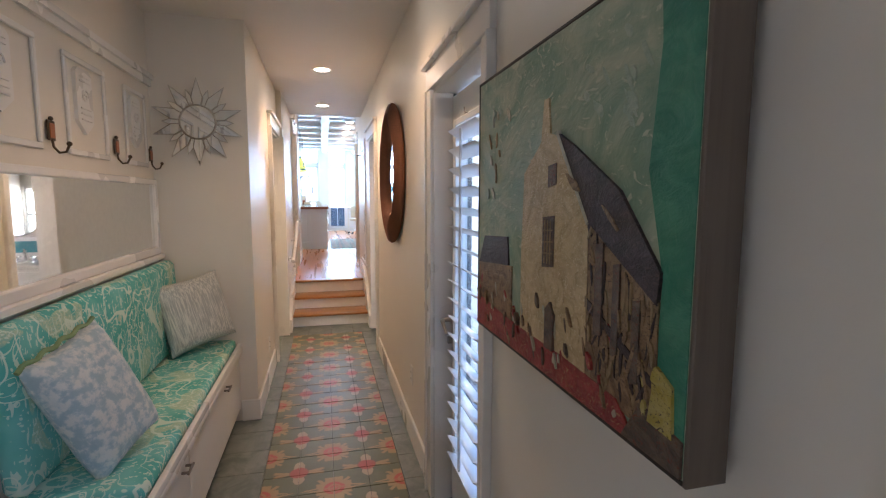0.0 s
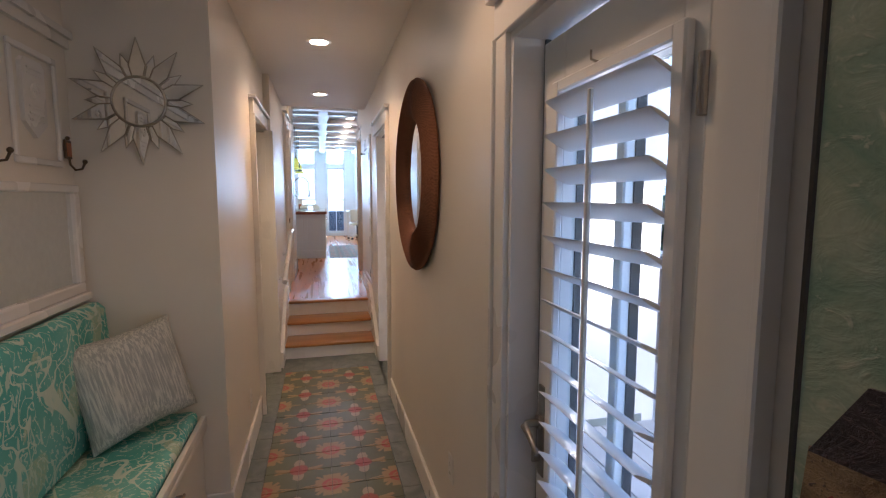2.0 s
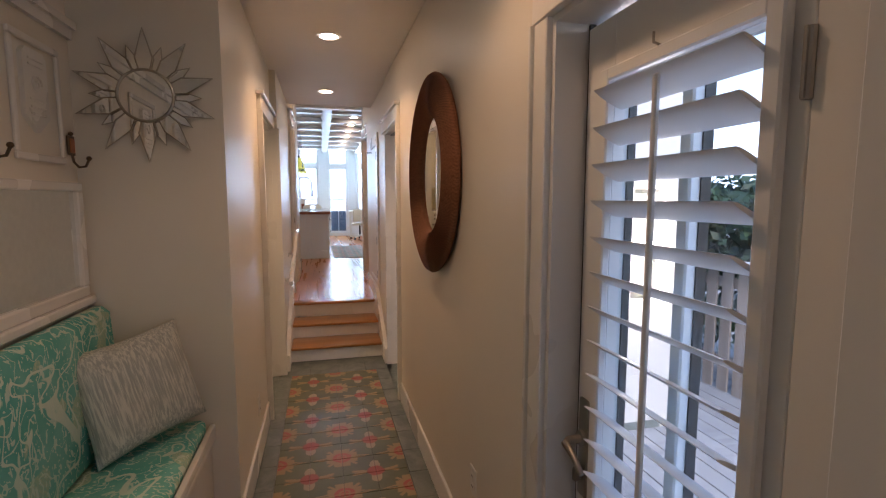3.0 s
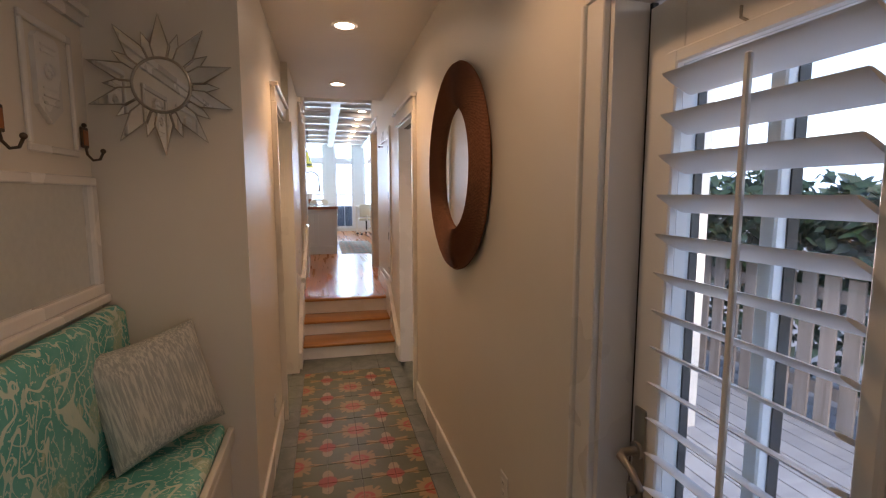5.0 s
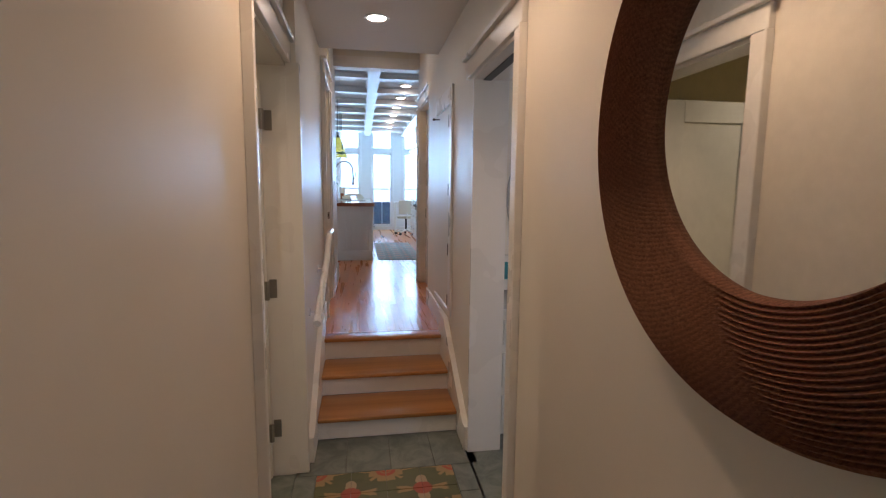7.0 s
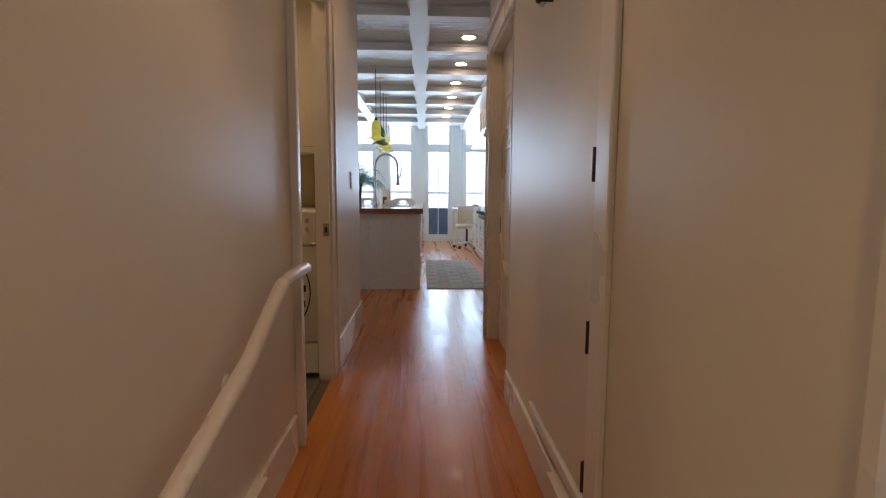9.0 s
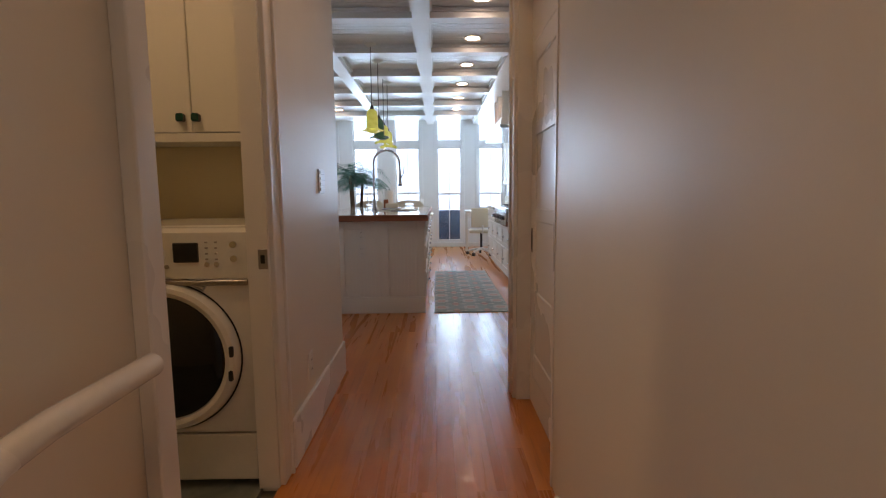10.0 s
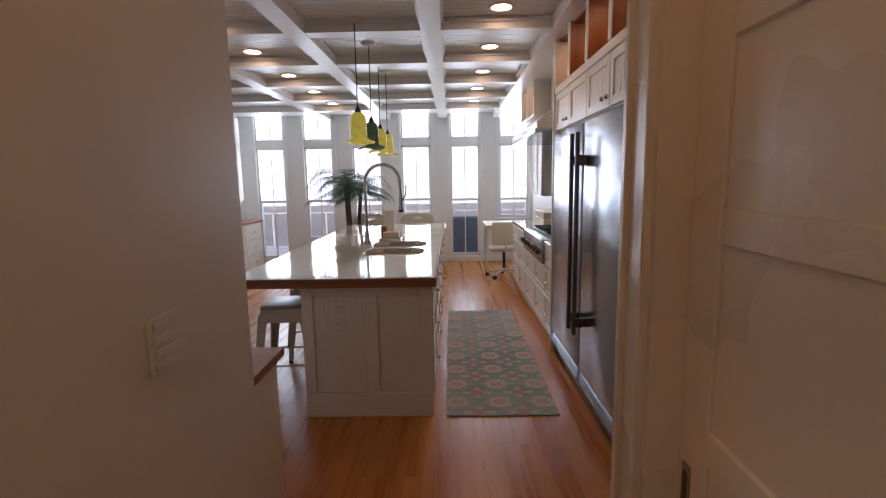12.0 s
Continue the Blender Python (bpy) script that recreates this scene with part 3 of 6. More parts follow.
M["shade_lime"] = shade("lime_art_glass", (0.26, 0.30, 0.03), (0.50, 0.53, 0.14), 0.32)
M["shade_green"] = shade("green_art_glass", (0.02, 0.06, 0.03), (0.05, 0.13, 0.07), 0.15)


# ---- joinery helpers ----
def casing_x(parent, x, face, y0, y1, z0, z1, w=0.085, t=0.022, head=0.10, mat="trim", sides=(True, True)):
    """Flat casing with a back band on a wall across x; face is -1 or +1, the way it looks."""
    def slab(name, a0, a1, b0, b1, lift):
        lo, hi = sorted((x, x + face * (t + lift)))
        part(name, box(lo, hi, a0, a1, b0, b1, 0.003), mat, parent)
    for k, (a, b) in enumerate(((y0 - w, y0), (y1, y1 + w))):
        if sides[k]:
            slab("side_casing", a, b, z0, z1, 0)
            e = (a - 0.003, a + 0.012) if k == 0 else (b - 0.012, b + 0.003)
            slab("back_band", e[0], e[1], z0, z1, 0.012)
    slab("head_casing", y0 - w, y1 + w, z1, z1 + head, 0.003)
    slab("head_cap", y0 - w - 0.02, y1 + w + 0.02, z1 + head, z1 + head + 0.025, 0.025)


def lining(parent, x0, x1, y0, y1, z0, z1, t=0.018, mat="trim"):
    """Boards lining a doorway through a wall across x."""
    part("jamb", box(x0, x1, y0, y0 + t, z0, z1), mat, parent)
    part("jamb", box(x0, x1, y1 - t, y1, z0, z1), mat, parent)
    part("head_jamb", box(x0, x1, y0 + t, y1 - t, z1 - t, z1), mat, parent)


def panel_leaf(parent, plane, u0, u1, z0, z1, at, thick, rows, mat="trim", stile=0.1):
    """A door leaf of stiles, rails and sunk panels. plane 'x': spans y at x=at; 'y': spans x at y=at."""
    def b(a0, a1, c0, c1, d0, d1, bev=0.004):
        return box(d0, d1, a0, a1, c0, c1, bev) if plane == "x" else box(a0, a1, d0, d1, c0, c1, bev)
    part("stile", b(u0, u0 + stile, z0, z1, at, at + thick), mat, parent)
    part("stile", b(u1 - stile, u1, z0, z1, at, at + thick), mat, parent)
    pitch = (z1 - z0) / rows
    for k in range(rows + 1):
        r0, r1 = z0 + k * pitch - 0.032, z0 + k * pitch + 0.032
        if k == 0:
            r0, r1 = z0, z0 + 0.12
        if k == rows:
            r0, r1 = z1 - 0.1, z1
        part("rail", b(u0 + stile, u1 - stile, r0, r1, at, at + thick), mat, parent)
    part("panel_field", b(u0 + stile, u1 - stile, z0 + 0.05, z1 - 0.05, at + thick * 0.2, at + thick * 0.8), mat, parent)


def hinge(parent, c, h=0.1, mat="nickel", axis="z"):
    x, y, z = c
    k = part("hinge", cyl((x, y, z - h / 2), (x, y, z + h / 2), 0.008, n=10), mat, parent, "worn metal butt hinge")
    part("hinge_leaf", box(x - 0.012, x + 0.012, y - 0.003, y + 0.003, z - h / 2, z + h / 2, 0.001), mat, k)
    return k


def board(name, x0, x1, y0, y1, z0, z1, cap=True):
    bm = box(x0, x1, y0, y1, z0, z1, 0.004)
    return setting(name, bm, "trim", "white painted baseboard", "baseboard")


# ---- hall trim ----
BH = 0.15
board("baseboard_alcove_end", 0.8, XL + 0.016, 4.344, 4.36, 0, BH)
board("baseboard_hall_left", XL, XL + 0.016, 4.36, 5.565, 0, BH)
board("baseboard_hall_right_near", XR - 0.016, XR, -1.6, 2.32, 0, BH)
board("baseboard_hall_right", XR - 0.016, XR, 3.27, 5.685, 0, BH)
board("baseboard_entry_left", 0.33, 0.346, -1.6, 2.56, 0, BH)
board("baseboard_landing_left", SK, SK + 0.016, 8.99, 10.05, UP, UP + 0.2)
board("baseboard_landing_left_near", SL, SL + 0.016, 7.62, 8.06, UP, UP + 0.16)
board("baseboard_landing_right", SR - 0.016, SR, 7.62, 8.55, UP, UP + 0.16)

# left doorway with its open leaf
d = tagged(thing("door_left", (0.85, 6.1, 0), "open cream panelled door with worn metal hinges", "door"), kind="structure")
lining(d, 0.78, XL + 0.004, 5.66, 6.50, 0, 2.22)
casing_x(d, XL, 1, 5.66, 6.50, 0, 2.22, 0.09, 0.028, sides=(True, False))
part("side_casing", box(XL, SL + 0.018, 6.485, 6.52, 0, 2.22, 0.003), "trim", d)
leafd = thing("door_leaf", (0.8, 6.45, 0), "open cream panelled wooden door leaf with metal hinges", "door")
LY = 6.432
part("stile", box(0.655, 0.795, LY, LY + 0.036, 0.012, 2.115, 0.004), "cabinet", leafd)
part("stile", box(0.13, 0.27, LY, LY + 0.036, 0.012, 2.115, 0.004), "cabinet", leafd)
for z0, z1 in ((0.012, 0.17), (0.51, 0.64), (0.90, 1.04), (1.99, 2.115)):
    part("rail", box(0.27, 0.655, LY, LY + 0.036, z0, z1, 0.004), "cabinet", leafd)
part("panel_field", box(0.27, 0.655, LY + 0.011, LY + 0.026, 0.1, 2.05), "cabinet", leafd)
for z in (0.28, 1.06, 1.93):
    hinge(leafd, (0.801, 6.425, z), 0.1)
    part("hinge_plate", box(0.803, 0.842, 6.478, 6.482, z - 0.05, z + 0.05, 0.001), "nickel", leafd, "worn metal hinge plate on the jamb")

# bathroom doorway, with the track of a sliding leaf
d = tagged(thing("door_bath", (1.95, 6.1, 0), "open white cased doorway with a sliding track slot", "door"), kind="structure")
lining(d, XR - 0.004, 2.115, 5.79, 6.58, 0, 2.22)
casing_x(d, XR, -1, 5.79, 6.58, 0, 2.22, 0.10, sides=(True, False))
part("track_slot", box(1.965, 2.01, 5.81, 6.56, 2.196, 2.201), "black", d, "dark slot of the sliding door track")

# laundry doorway
d = tagged(thing("door_laundry", (0.94, 8.5, UP), "open white cased laundry doorway with a strike plate", "door"), kind="structure")
lining(d, 0.895, SL + 0.004, 8.19, 8.88, UP, 2.55)
casing_x(d, SL, 1, 8.19, 8.88, UP, 2.55)
sp = part("strike_plate", box(0.935, 0.968, 8.858, 8.862, 1.285, 1.355, 0.001), "nickel", d, "worn nickel strike plate")
part("latch_hole", box(0.944, 0.959, 8.8565, 8.8585, 1.305, 1.335), "black", sp)

# panelled door on the landing
d = tagged(thing("door_landing", (1.95, 9.0, UP), "closed white panelled sliding door with a dark recessed pull", "door"), kind="structure")
lining(d, SE - 0.004, 2.095, 8.84, 9.63, UP, 2.52)
casing_x(d, SE, -1, 8.84, 9.63, UP, 2.52, sides=(False, True))
panel_leaf(d, "x", 8.858, 9.612, 0.62, 2.26, 2.045, 0.035, 4)
part("bottom_rail", box(2.045, 2.08, 8.858, 9.612, UP + 0.01, 0.62), "trim", d)
part("top_rail", box(2.045, 2.08, 8.858, 9.612, 2.26, 2.5), "trim", d)
pl = part("pull", box(2.0415, 2.046, 9.56, 9.59, 1.25, 1.37, 0.001), "nickel", d, "dark metal recessed pull")
part("pull_hollow", box(2.0405, 2.0425, 9.567, 9.583, 1.265, 1.355), "black", pl)

# narrow closet door flush in the landing wall
d = thing("closet_door", (SR, 7.5, 0.8), "narrow white flush closet door with dark hinges", "door")
part("leaf", box(SR - 0.004, SR + 0.02, 7.362, 7.969, 0.702, 2.193, 0.003), "wall", d)
for a in ((7.243, 7.333, 0.66, 2.32), (7.333, 7.99, 2.197, 2.32), (7.333, 7.99, 0.66, 0.70)):
    part("moulding", box(SR - 0.018, SR, *a[:2], *a[2:], 0.004), "trim", d)
part("reveal_gap", box(SR - 0.002, SR + 0.001, 7.333, 7.363, 0.70, 2.195), "black", d)
for z in (0.77, 1.15, 1.59, 2.08):
    hinge(d, (SR - 0.008, 7.348, z), 0.085, "bronze")
hk = thing("coat_peg", (SR - 0.03, 7.80, 2.14), "small dark metal peg on the closet door", "hook")
part("stem", cyl((SR - 0.012, 7.80, 2.15), (SR - 0.055, 7.80, 2.15), 0.005, n=10), "bronze", hk)
part("tip", ball((SR - 0.06, 7.80, 2.15), 0.011), "bronze", hk)

# cased opening to the kitchen
setting("trim_kitchen_opening", boxes((SE - 0.003, SE + 0.10, 9.802, 9.812, UP, 2.985), (SL, SE, 9.735, 9.752, 2.985, 3.11)), "trim", "white opening trim", "trim")

# ---- stair ----
st = thing("stair", (1.45, 7.1, 0), "three orange fir steps with white painted risers", "stair")
RY, RZ = (6.845, 7.185, 7.505), (0.147, 0.295, UP)
for k in range(3):
    z0 = 0 if k == 0 else RZ[k - 1]
    part("riser", box(SL + 0.036, SR - 0.036, RY[k], RY[k] + 0.018, z0, RZ[k] - 0.026), "trim", st, "white painted riser")
    y1 = RY[k + 1] if k < 2 else 7.62
    part("tread", box(SL + 0.036, SR - 0.036, RY[k] - 0.03, y1, RZ[k] - 0.028, RZ[k] + (0.0 if k < 2 else 0.001), 0.009, 3), "treadwood", st, "varnished fir tread")
for x0, x1 in ((SL, SL + 0.036), (SR - 0.036, SR)):
    part("skirt", prism([(6.585, 0), (7.62, 0), (7.62, UP + 0.16), (7.40, UP + 0.16), (6.66, 0.15), (6.585, 0.15)], "x", x0, x1), "trim", st, "white painted skirt board")

# handrail
hr = thing("handrail", (1.02, 7.2, 0.8), "white painted round wall handrail on brackets", "handrail")
path = [(1.035, 6.57, 0.835), (1.035, 7.40, 1.075), (1.035, 7.66, 1.198), (1.035, 7.72, 1.222), (1.035, 7.80, 1.230), (1.035, 8.04, 1.230)]
part("rail", tube(path, 0.022, 14), "trim", hr)
for y, z in ((6.84, 0.912), (7.42, 1.082)):
    b = part("bracket", tube([(SL + 0.004, y, z - 0.075), (1.02, y, z - 0.07), (1.035, y, z - 0.018)], 0.007, 8), "trim", hr)
    part("rose", cyl((SL, y, z - 0.075), (SL + 0.008, y, z - 0.075), 0.026, n=16), "trim", b)


def outlet(x, y, z, face, axis="x", label="white wall outlet plate with two sockets", rocker=0, mat="white_plastic"):
    t = thing("outlet" if not rocker else "light_switch", (x, y, z), label, "outlet" if not rocker else "switch")
    w = 0.036 if not rocker else 0.06
    def b(a0, a1, c0, c1, d0, d1, bev=0.001):
        p, q = sorted((d0 * face, d1 * face))
        return box(x + p, x + q, y + a0, y + a1, z + c0, z + c1, bev) if axis == "x" else box(x + a0, x + a1, y + p, y + q, z + c0, z + c1, bev)
    part("plate", b(-w, w, -0.06, 0.06, 0.0, 0.006, 0.002), mat, t)
    if rocker:
        for k in range(rocker):
            c = -0.042 + k * 0.084 / max(1, rocker - 1)
            part("button", b(-w + 0.012, w - 0.012, c - 0.008, c + 0.008, 0.006, 0.011), mat, t)
    else:
        for c in (-0.022, 0.022):
            s = part("socket", b(-0.016, 0.016, c - 0.014, c + 0.014, 0.006, 0.008), mat, t)
            for e in (-0.006, 0.006):
                part("slot", b(e - 0.0012, e + 0.0012, c - 0.004, c + 0.006, 0.0078, 0.0086, 0), "black", s)
    return t


outlet(XL, 5.10, 0.32, 1)
outlet(XR, 3.82, 0.43, -1)
outlet(SK, 9.30, 0.78, 1)
outlet(SK, 9.64, 1.615, 1, label="white wall control plate with four buttons", rocker=4)
outlet(0.875, 11.5665, 1.19, -1, "y")
outlet(0.875, 11.5665, 1.04, -1, "y")


def downlight(x, y, z, group, r=0.075):
    t = thing("recessed_light", (x, y, z), "lit recessed ceiling light with a white rim", "light", group)
    part("rim", lathe([(r * 0.78, 0.02), (r * 0.80, -0.004), (r * 1.08, -0.007), (r * 1.12, 0.002)], (x, y, z), 24), "trim", t, "white rim")
    part("lens", lathe([(0.0, 0.0), (r * 0.8, 0.0)], (x, y, z), 24), "lamp_warm", t, "glowing lens")
    return t


# includes the added, unseen fixture at y 3.3
for x, y in HALL_LAMPS:
    downlight(x, y, HC - 0.003, "hall ceiling lights")
# unseen fixture, added to go with the landing fill
downlight(1.45, 8.9, UC - 0.003, "hall ceiling lights")

# ---- entry: exterior door with plantation shutter ----
DX = 2.0
ed = tagged(thing("door_exterior", (DX, 2.9, 0), "closed white glazed exterior door with a plantation shutter", "door"), kind="structure")
lining(ed, XR - 0.004, 2.065, 2.41, 3.18, 0, 2.075)
casing_x(ed, XR, -1, 2.41, 3.18, 0, 2.075, 0.085, 0.022, 0.105)
part("frame_post", box(DX - 0.005, 2.06, 2.43, 2.549, 0, 2.055, 0.004), "trim", ed)
part("frame_bead", box(DX - 0.017, DX - 0.005, 2.455, 2.475, 0, 2.055, 0.004), "trim", ed)
part("weather_strip", box(DX + 0.004, DX + 0.02, 3.1525, 3.1615, 0, 2.055), "frame_dark", ed, "dark seal along the door edge")
GY0, GY1, GZ0, GZ1 = 2.612, 3.033, 0.26, 1.885
for a in ((2.553, GY0, 0.012, 2.04), (GY1, 3.152, 0.012, 2.04), (GY0, GY1, 0.012, GZ0), (GY0, GY1, GZ1, 2.04)):
    part("door_rail", box(DX, DX + 0.045, *a, 0.002), "blind_white", ed)
part("pane", box(DX + 0.030, DX + 0.034, GY0, GY1, GZ0, GZ1), "glass", ed).visible_shadow = False
for a in ((GY0 - 0.03, GY0 + 0.004, GZ0 - 0.03, GZ1 + 0.03), (GY1 - 0.004, GY1 + 0.03, GZ0 - 0.03, GZ1 + 0.03), (GY0, GY1, GZ0 - 0.03, GZ0), (GY0, GY1, GZ1, GZ1 + 0.03)):
    part("shutter_frame", box(DX - 0.022, DX, *a, 0.004), "blind_white", ed)
GM = 2.835
part("muntin", box(DX + 0.036, DX + 0.085, GM - 0.017, GM + 0.018, GZ0, GZ1, 0.004), "blind_white", ed, "white glazing bar")
part("glazing_seal", box(DX + 0.060, DX + 0.084, GM - 0.021, GM - 0.0175, GZ0, GZ1), "frame_dark", ed, "dark glazing seal")
part("glazing_seal", box(DX + 0.040, DX + 0.060, GY1 - 0.005, GY1 + 0.001, GZ0, GZ1), "frame_dark", ed, "dark glazing seal")
part("glazing_seal", box(DX + 0.040, DX + 0.060, GY0, GY1, GZ0 - 0.001, GZ0 + 0.006), "frame_dark", ed, "dark glazing seal")
NL = 19
for k in range(NL):
    z = GZ0 + 0.055 + k * (GZ1 - GZ0 - 0.10) / (NL - 1)
    c, s = math.cos(radians(-28)), math.sin(radians(-28))
    out = []
    for j in range(12):
        a = 2 * math.pi * j / 12
        p, q = 0.043 * math.cos(a), 0.0048 * math.sin(a)
        out.append((DX - 0.02 + p * c - q * s, z + p * s + q * c))
    part("louver", prism(out, "y", GY0 + 0.006, GY1 - 0.006), "blind_white", ed, smooth=60)
part("tilt_rod", box(DX - 0.066, DX - 0.054, 2.800, 2.813, GZ0 + 0.1, GZ1 - 0.04, 0.003), "blind_white", ed)
part("rod_hook", tube([(DX - 0.01, 2.86, GZ1 + 0.03), (DX - 0.03, 2.86, GZ1 + 0.035), (DX - 0.03, 2.86, GZ1 + 0.055)], 0.003, 6), "nickel", ed)
for z in (0.3, 1.0, 1.80):
    hinge(ed, (DX - 0.008, 2.551, z), 0.10, "nickel")
pl = part("lock_plate", box(DX - 0.008, DX, 3.092, 3.134, 0.80, 1.075, 0.006, 2), "nickel", ed, "dark nickel lock plate")
part("thumb_turn", box(DX - 0.034, DX - 0.008, 3.107, 3.119, 0.845, 0.885, 0.004), "nickel", pl)
lv = part("lever", tube([(DX - 0.008, 3.113, 0.965), (DX - 0.05, 3.113, 0.965), (DX - 0.062, 3.105, 0.962), (DX - 0.064, 3.06, 0.95), (DX - 0.062, 3.02, 0.92)], [0.012, 0.011, 0.011, 0.009, 0.007], 12), "nickel", ed, "aged nickel lever handle")
part("lever_rose", cyl((DX - 0.008, 3.113, 0.965), (DX - 0.016, 3.113, 0.965), 0.022, n=18), "nickel", lv)

# ---- painting ----
PX = 1.835
pt = thing("painting", (PX + 0.03, 1.91, 1.19), "thickly painted canvas of a steep-roofed house in a dark frame", "painting")
Y0, Y1, Z0, Z1 = 1.375, 2.230, 1.192, 1.877


def canvas(y, z):
    y -= 0.022 * max(0.0, 1 - abs(y - 1.86) / 0.34)
    return 1.375 + (y - 1.455) * 0.929, 1.192 + (z - 1.185) * 0.938


part("stretcher", box(PX + 0.006, PX + 0.06, Y0, Y1, Z0, Z1), "frame_side", pt)
part("wall_cleat", box(PX + 0.06, XR, Y0 + 0.12, Y1 - 0.12, Z1 - 0.16, Z1 - 0.10), "frame_side", pt)
for a in ((Y0 - 0.008, Y0, Z0 - 0.008, Z1 + 0.008), (Y1, Y1 + 0.008, Z0 - 0.008, Z1 + 0.008), (Y0, Y1, Z0 - 0.008, Z0), (Y0, Y1, Z1, Z1 + 0.008)):
    part("frame_edge", box(PX - 0.002, PX + 0.062, *a, 0.002), "frame_dark" if a[0] != Y0 - 0.008 else "frame_side", pt)
part("painted_sky", box(PX, PX + 0.006, Y0, Y1, Z0, Z1), "oil_sky", pt)


def daub(name, pts, h, mat):
    bm = prism([canvas(y, z) for y, z in pts], "x", PX - h, PX + 0.001)
    part(name, bm, mat, pt)


daub("painted_edge_sky", [(1.457, 1.19), (1.53, 1.19), (1.515, 1.46), (1.56, 1.62), (1.54, 1.80), (1.55, 1.91), (1.457, 1.91)], 0.001, "oil_green")
daub("painted_facade", [(2.04, 1.24), (1.73, 1.24), (1.735, 1.55), (1.86, 1.70), (1.905, 1.715), (1.915, 1.79), (1.935, 1.79), (1.945, 1.70), (2.03, 1.635), (2.04, 1.45)], 0.004, "oil_stone")
daub("painted_side_wall", [(1.735, 1.24), (1.515, 1.215), (1.52, 1.45), (1.62, 1.55), (1.735, 1.60)], 0.003, "oil_brown")
daub("painted_roof", [(1.87, 1.712), (1.735, 1.535), (1.52, 1.42), (1.515, 1.47), (1.63, 1.59), (1.80, 1.68)], 0.006, "oil_roof")
daub("painted_small_roof", [(2.36, 1.38), (2.12, 1.40), (2.13, 1.475), (2.31, 1.465)], 0.004, "oil_roof")
daub("painted_small_wall", [(2.37, 1.26), (2.10, 1.25), (2.10, 1.40), (2.36, 1.385)], 0.003, "oil_brown")
daub("painted_street", [(2.374, 1.187), (1.56, 1.187), (1.62, 1.24), (1.82, 1.252), (2.1, 1.255), (2.374, 1.275)], 0.0046, "oil_red")
daub("painted_corner_dark", [(1.60, 1.187), (1.457, 1.187), (1.457, 1.24), (1.55, 1.26)], 0.005, "oil_dark")
daub("painted_yellow", [(1.53, 1.24), (1.475, 1.235), (1.48, 1.31), (1.515, 1.33)], 0.006, "oil_yellow")
for y0, y1, z0, z1 in ((1.925, 1.875, 1.425, 1.54), (1.905, 1.87, 1.60, 1.65), (1.70, 1.675, 1.33, 1.50), (1.64, 1.62, 1.31, 1.47), (1.58, 1.56, 1.28, 1.42)):
    daub("painted_window", [(y0, z0), (y1, z0 + 0.006), (y1, z1), (y0, z1 - 0.004)], 0.0062, "oil_dark")
for y, z0, z1 in ((1.913, 1.435, 1.53), (1.90, 1.435, 1.53), (1.888, 1.435, 1.53)):
    daub("painted_glazing_bar", [(y + 0.0015, z0), (y - 0.0015, z0), (y - 0.0015, z1), (y + 0.0015, z1)], 0.0074, "oil_stone2")
for z in (1.455, 1.48, 1.505):
    daub("painted_glazing_bar", [(1.922, z), (1.878, z + 0.003), (1.878, z + 0.006), (1.922, z + 0.003)], 0.0070, "oil_stone2")
daub("painted_eave", [(1.872, 1.708), (1.735, 1.528), (1.73, 1.534), (1.868, 1.716)], 0.0075, "oil_pale")
daub("painted_doorway", [(1.90, 1.25), (1.865, 1.25), (1.862, 1.33), (1.88, 1.355), (1.90, 1.335)], 0.0095, "oil_dark")
daub("painted_beam", [(1.735, 1.375), (1.52, 1.29), (1.52, 1.305), (1.735, 1.395)], 0.005, "oil_roof")
rnd = random.Random(4)


def strokes(name, n, y0, y1, z0, z1, length, width, lean, mats, inside=None, lift=1.0):
    """Loose knife strokes, each a small raised sliver of paint."""
    sets = {m: bmesh.new() for m in mats}
    for _ in range(n):
        y, z = rnd.uniform(y0, y1), rnd.uniform(z0, z1)
        if inside and not inside(y, z):
            continue
        a = radians(lean + rnd.gauss(0, 16))
        L, w, h = length * rnd.uniform(0.5, 1.4), width * rnd.uniform(0.5, 1.5), lift * rnd.uniform(0.003, 0.0085)
        ca, sa = math.cos(a), math.sin(a)
        out = []
        for k in range(7):
            t = 2 * math.pi * k / 7
            p, q = L * math.cos(t) * rnd.uniform(0.7, 1.1), w * math.sin(t) * rnd.uniform(0.6, 1.2)
            out.append(canvas(min(max(y + p * ca - q * sa, 1.458), 2.372), min(max(z + p * sa + q * ca, 1.188), 1.912)))
        prism(out, "x", PX - h, PX + 0.001, sets[rnd.choice(mats)])
    for m, bm in sets.items():
        tagged(part(name, bm, m, pt), kind="stuff")


strokes("cloud_impasto", 12, 1.56, 1.78, 1.68, 1.87, 0.026, 0.007, 50, ["oil_sky2"], None, 0.25)
strokes("blossom_impasto", 22, 2.06, 2.33, 1.56, 1.82, 0.020, 0.006, 75, ["oil_sky2", "oil_pale", "oil_stone2"], lambda y, z: abs(y - 2.27 + (z - 1.56) * 0.3) < 0.07, 0.45)
strokes("facade_impasto", 210, 1.75, 2.02, 1.27, 1.66, 0.024, 0.0075, 80, ["oil_stone"], lambda y, z: z < 1.56 or abs(y - 1.93) < 0.06, 0.6)
strokes("side_impasto", 120, 1.525, 1.73, 1.25, 1.53, 0.032, 0.0045, 86, ["oil_brown", "oil_stone2", "oil_roof"], lambda y, z: z < 1.40 + (y - 1.52) * 0.6, 0.75)
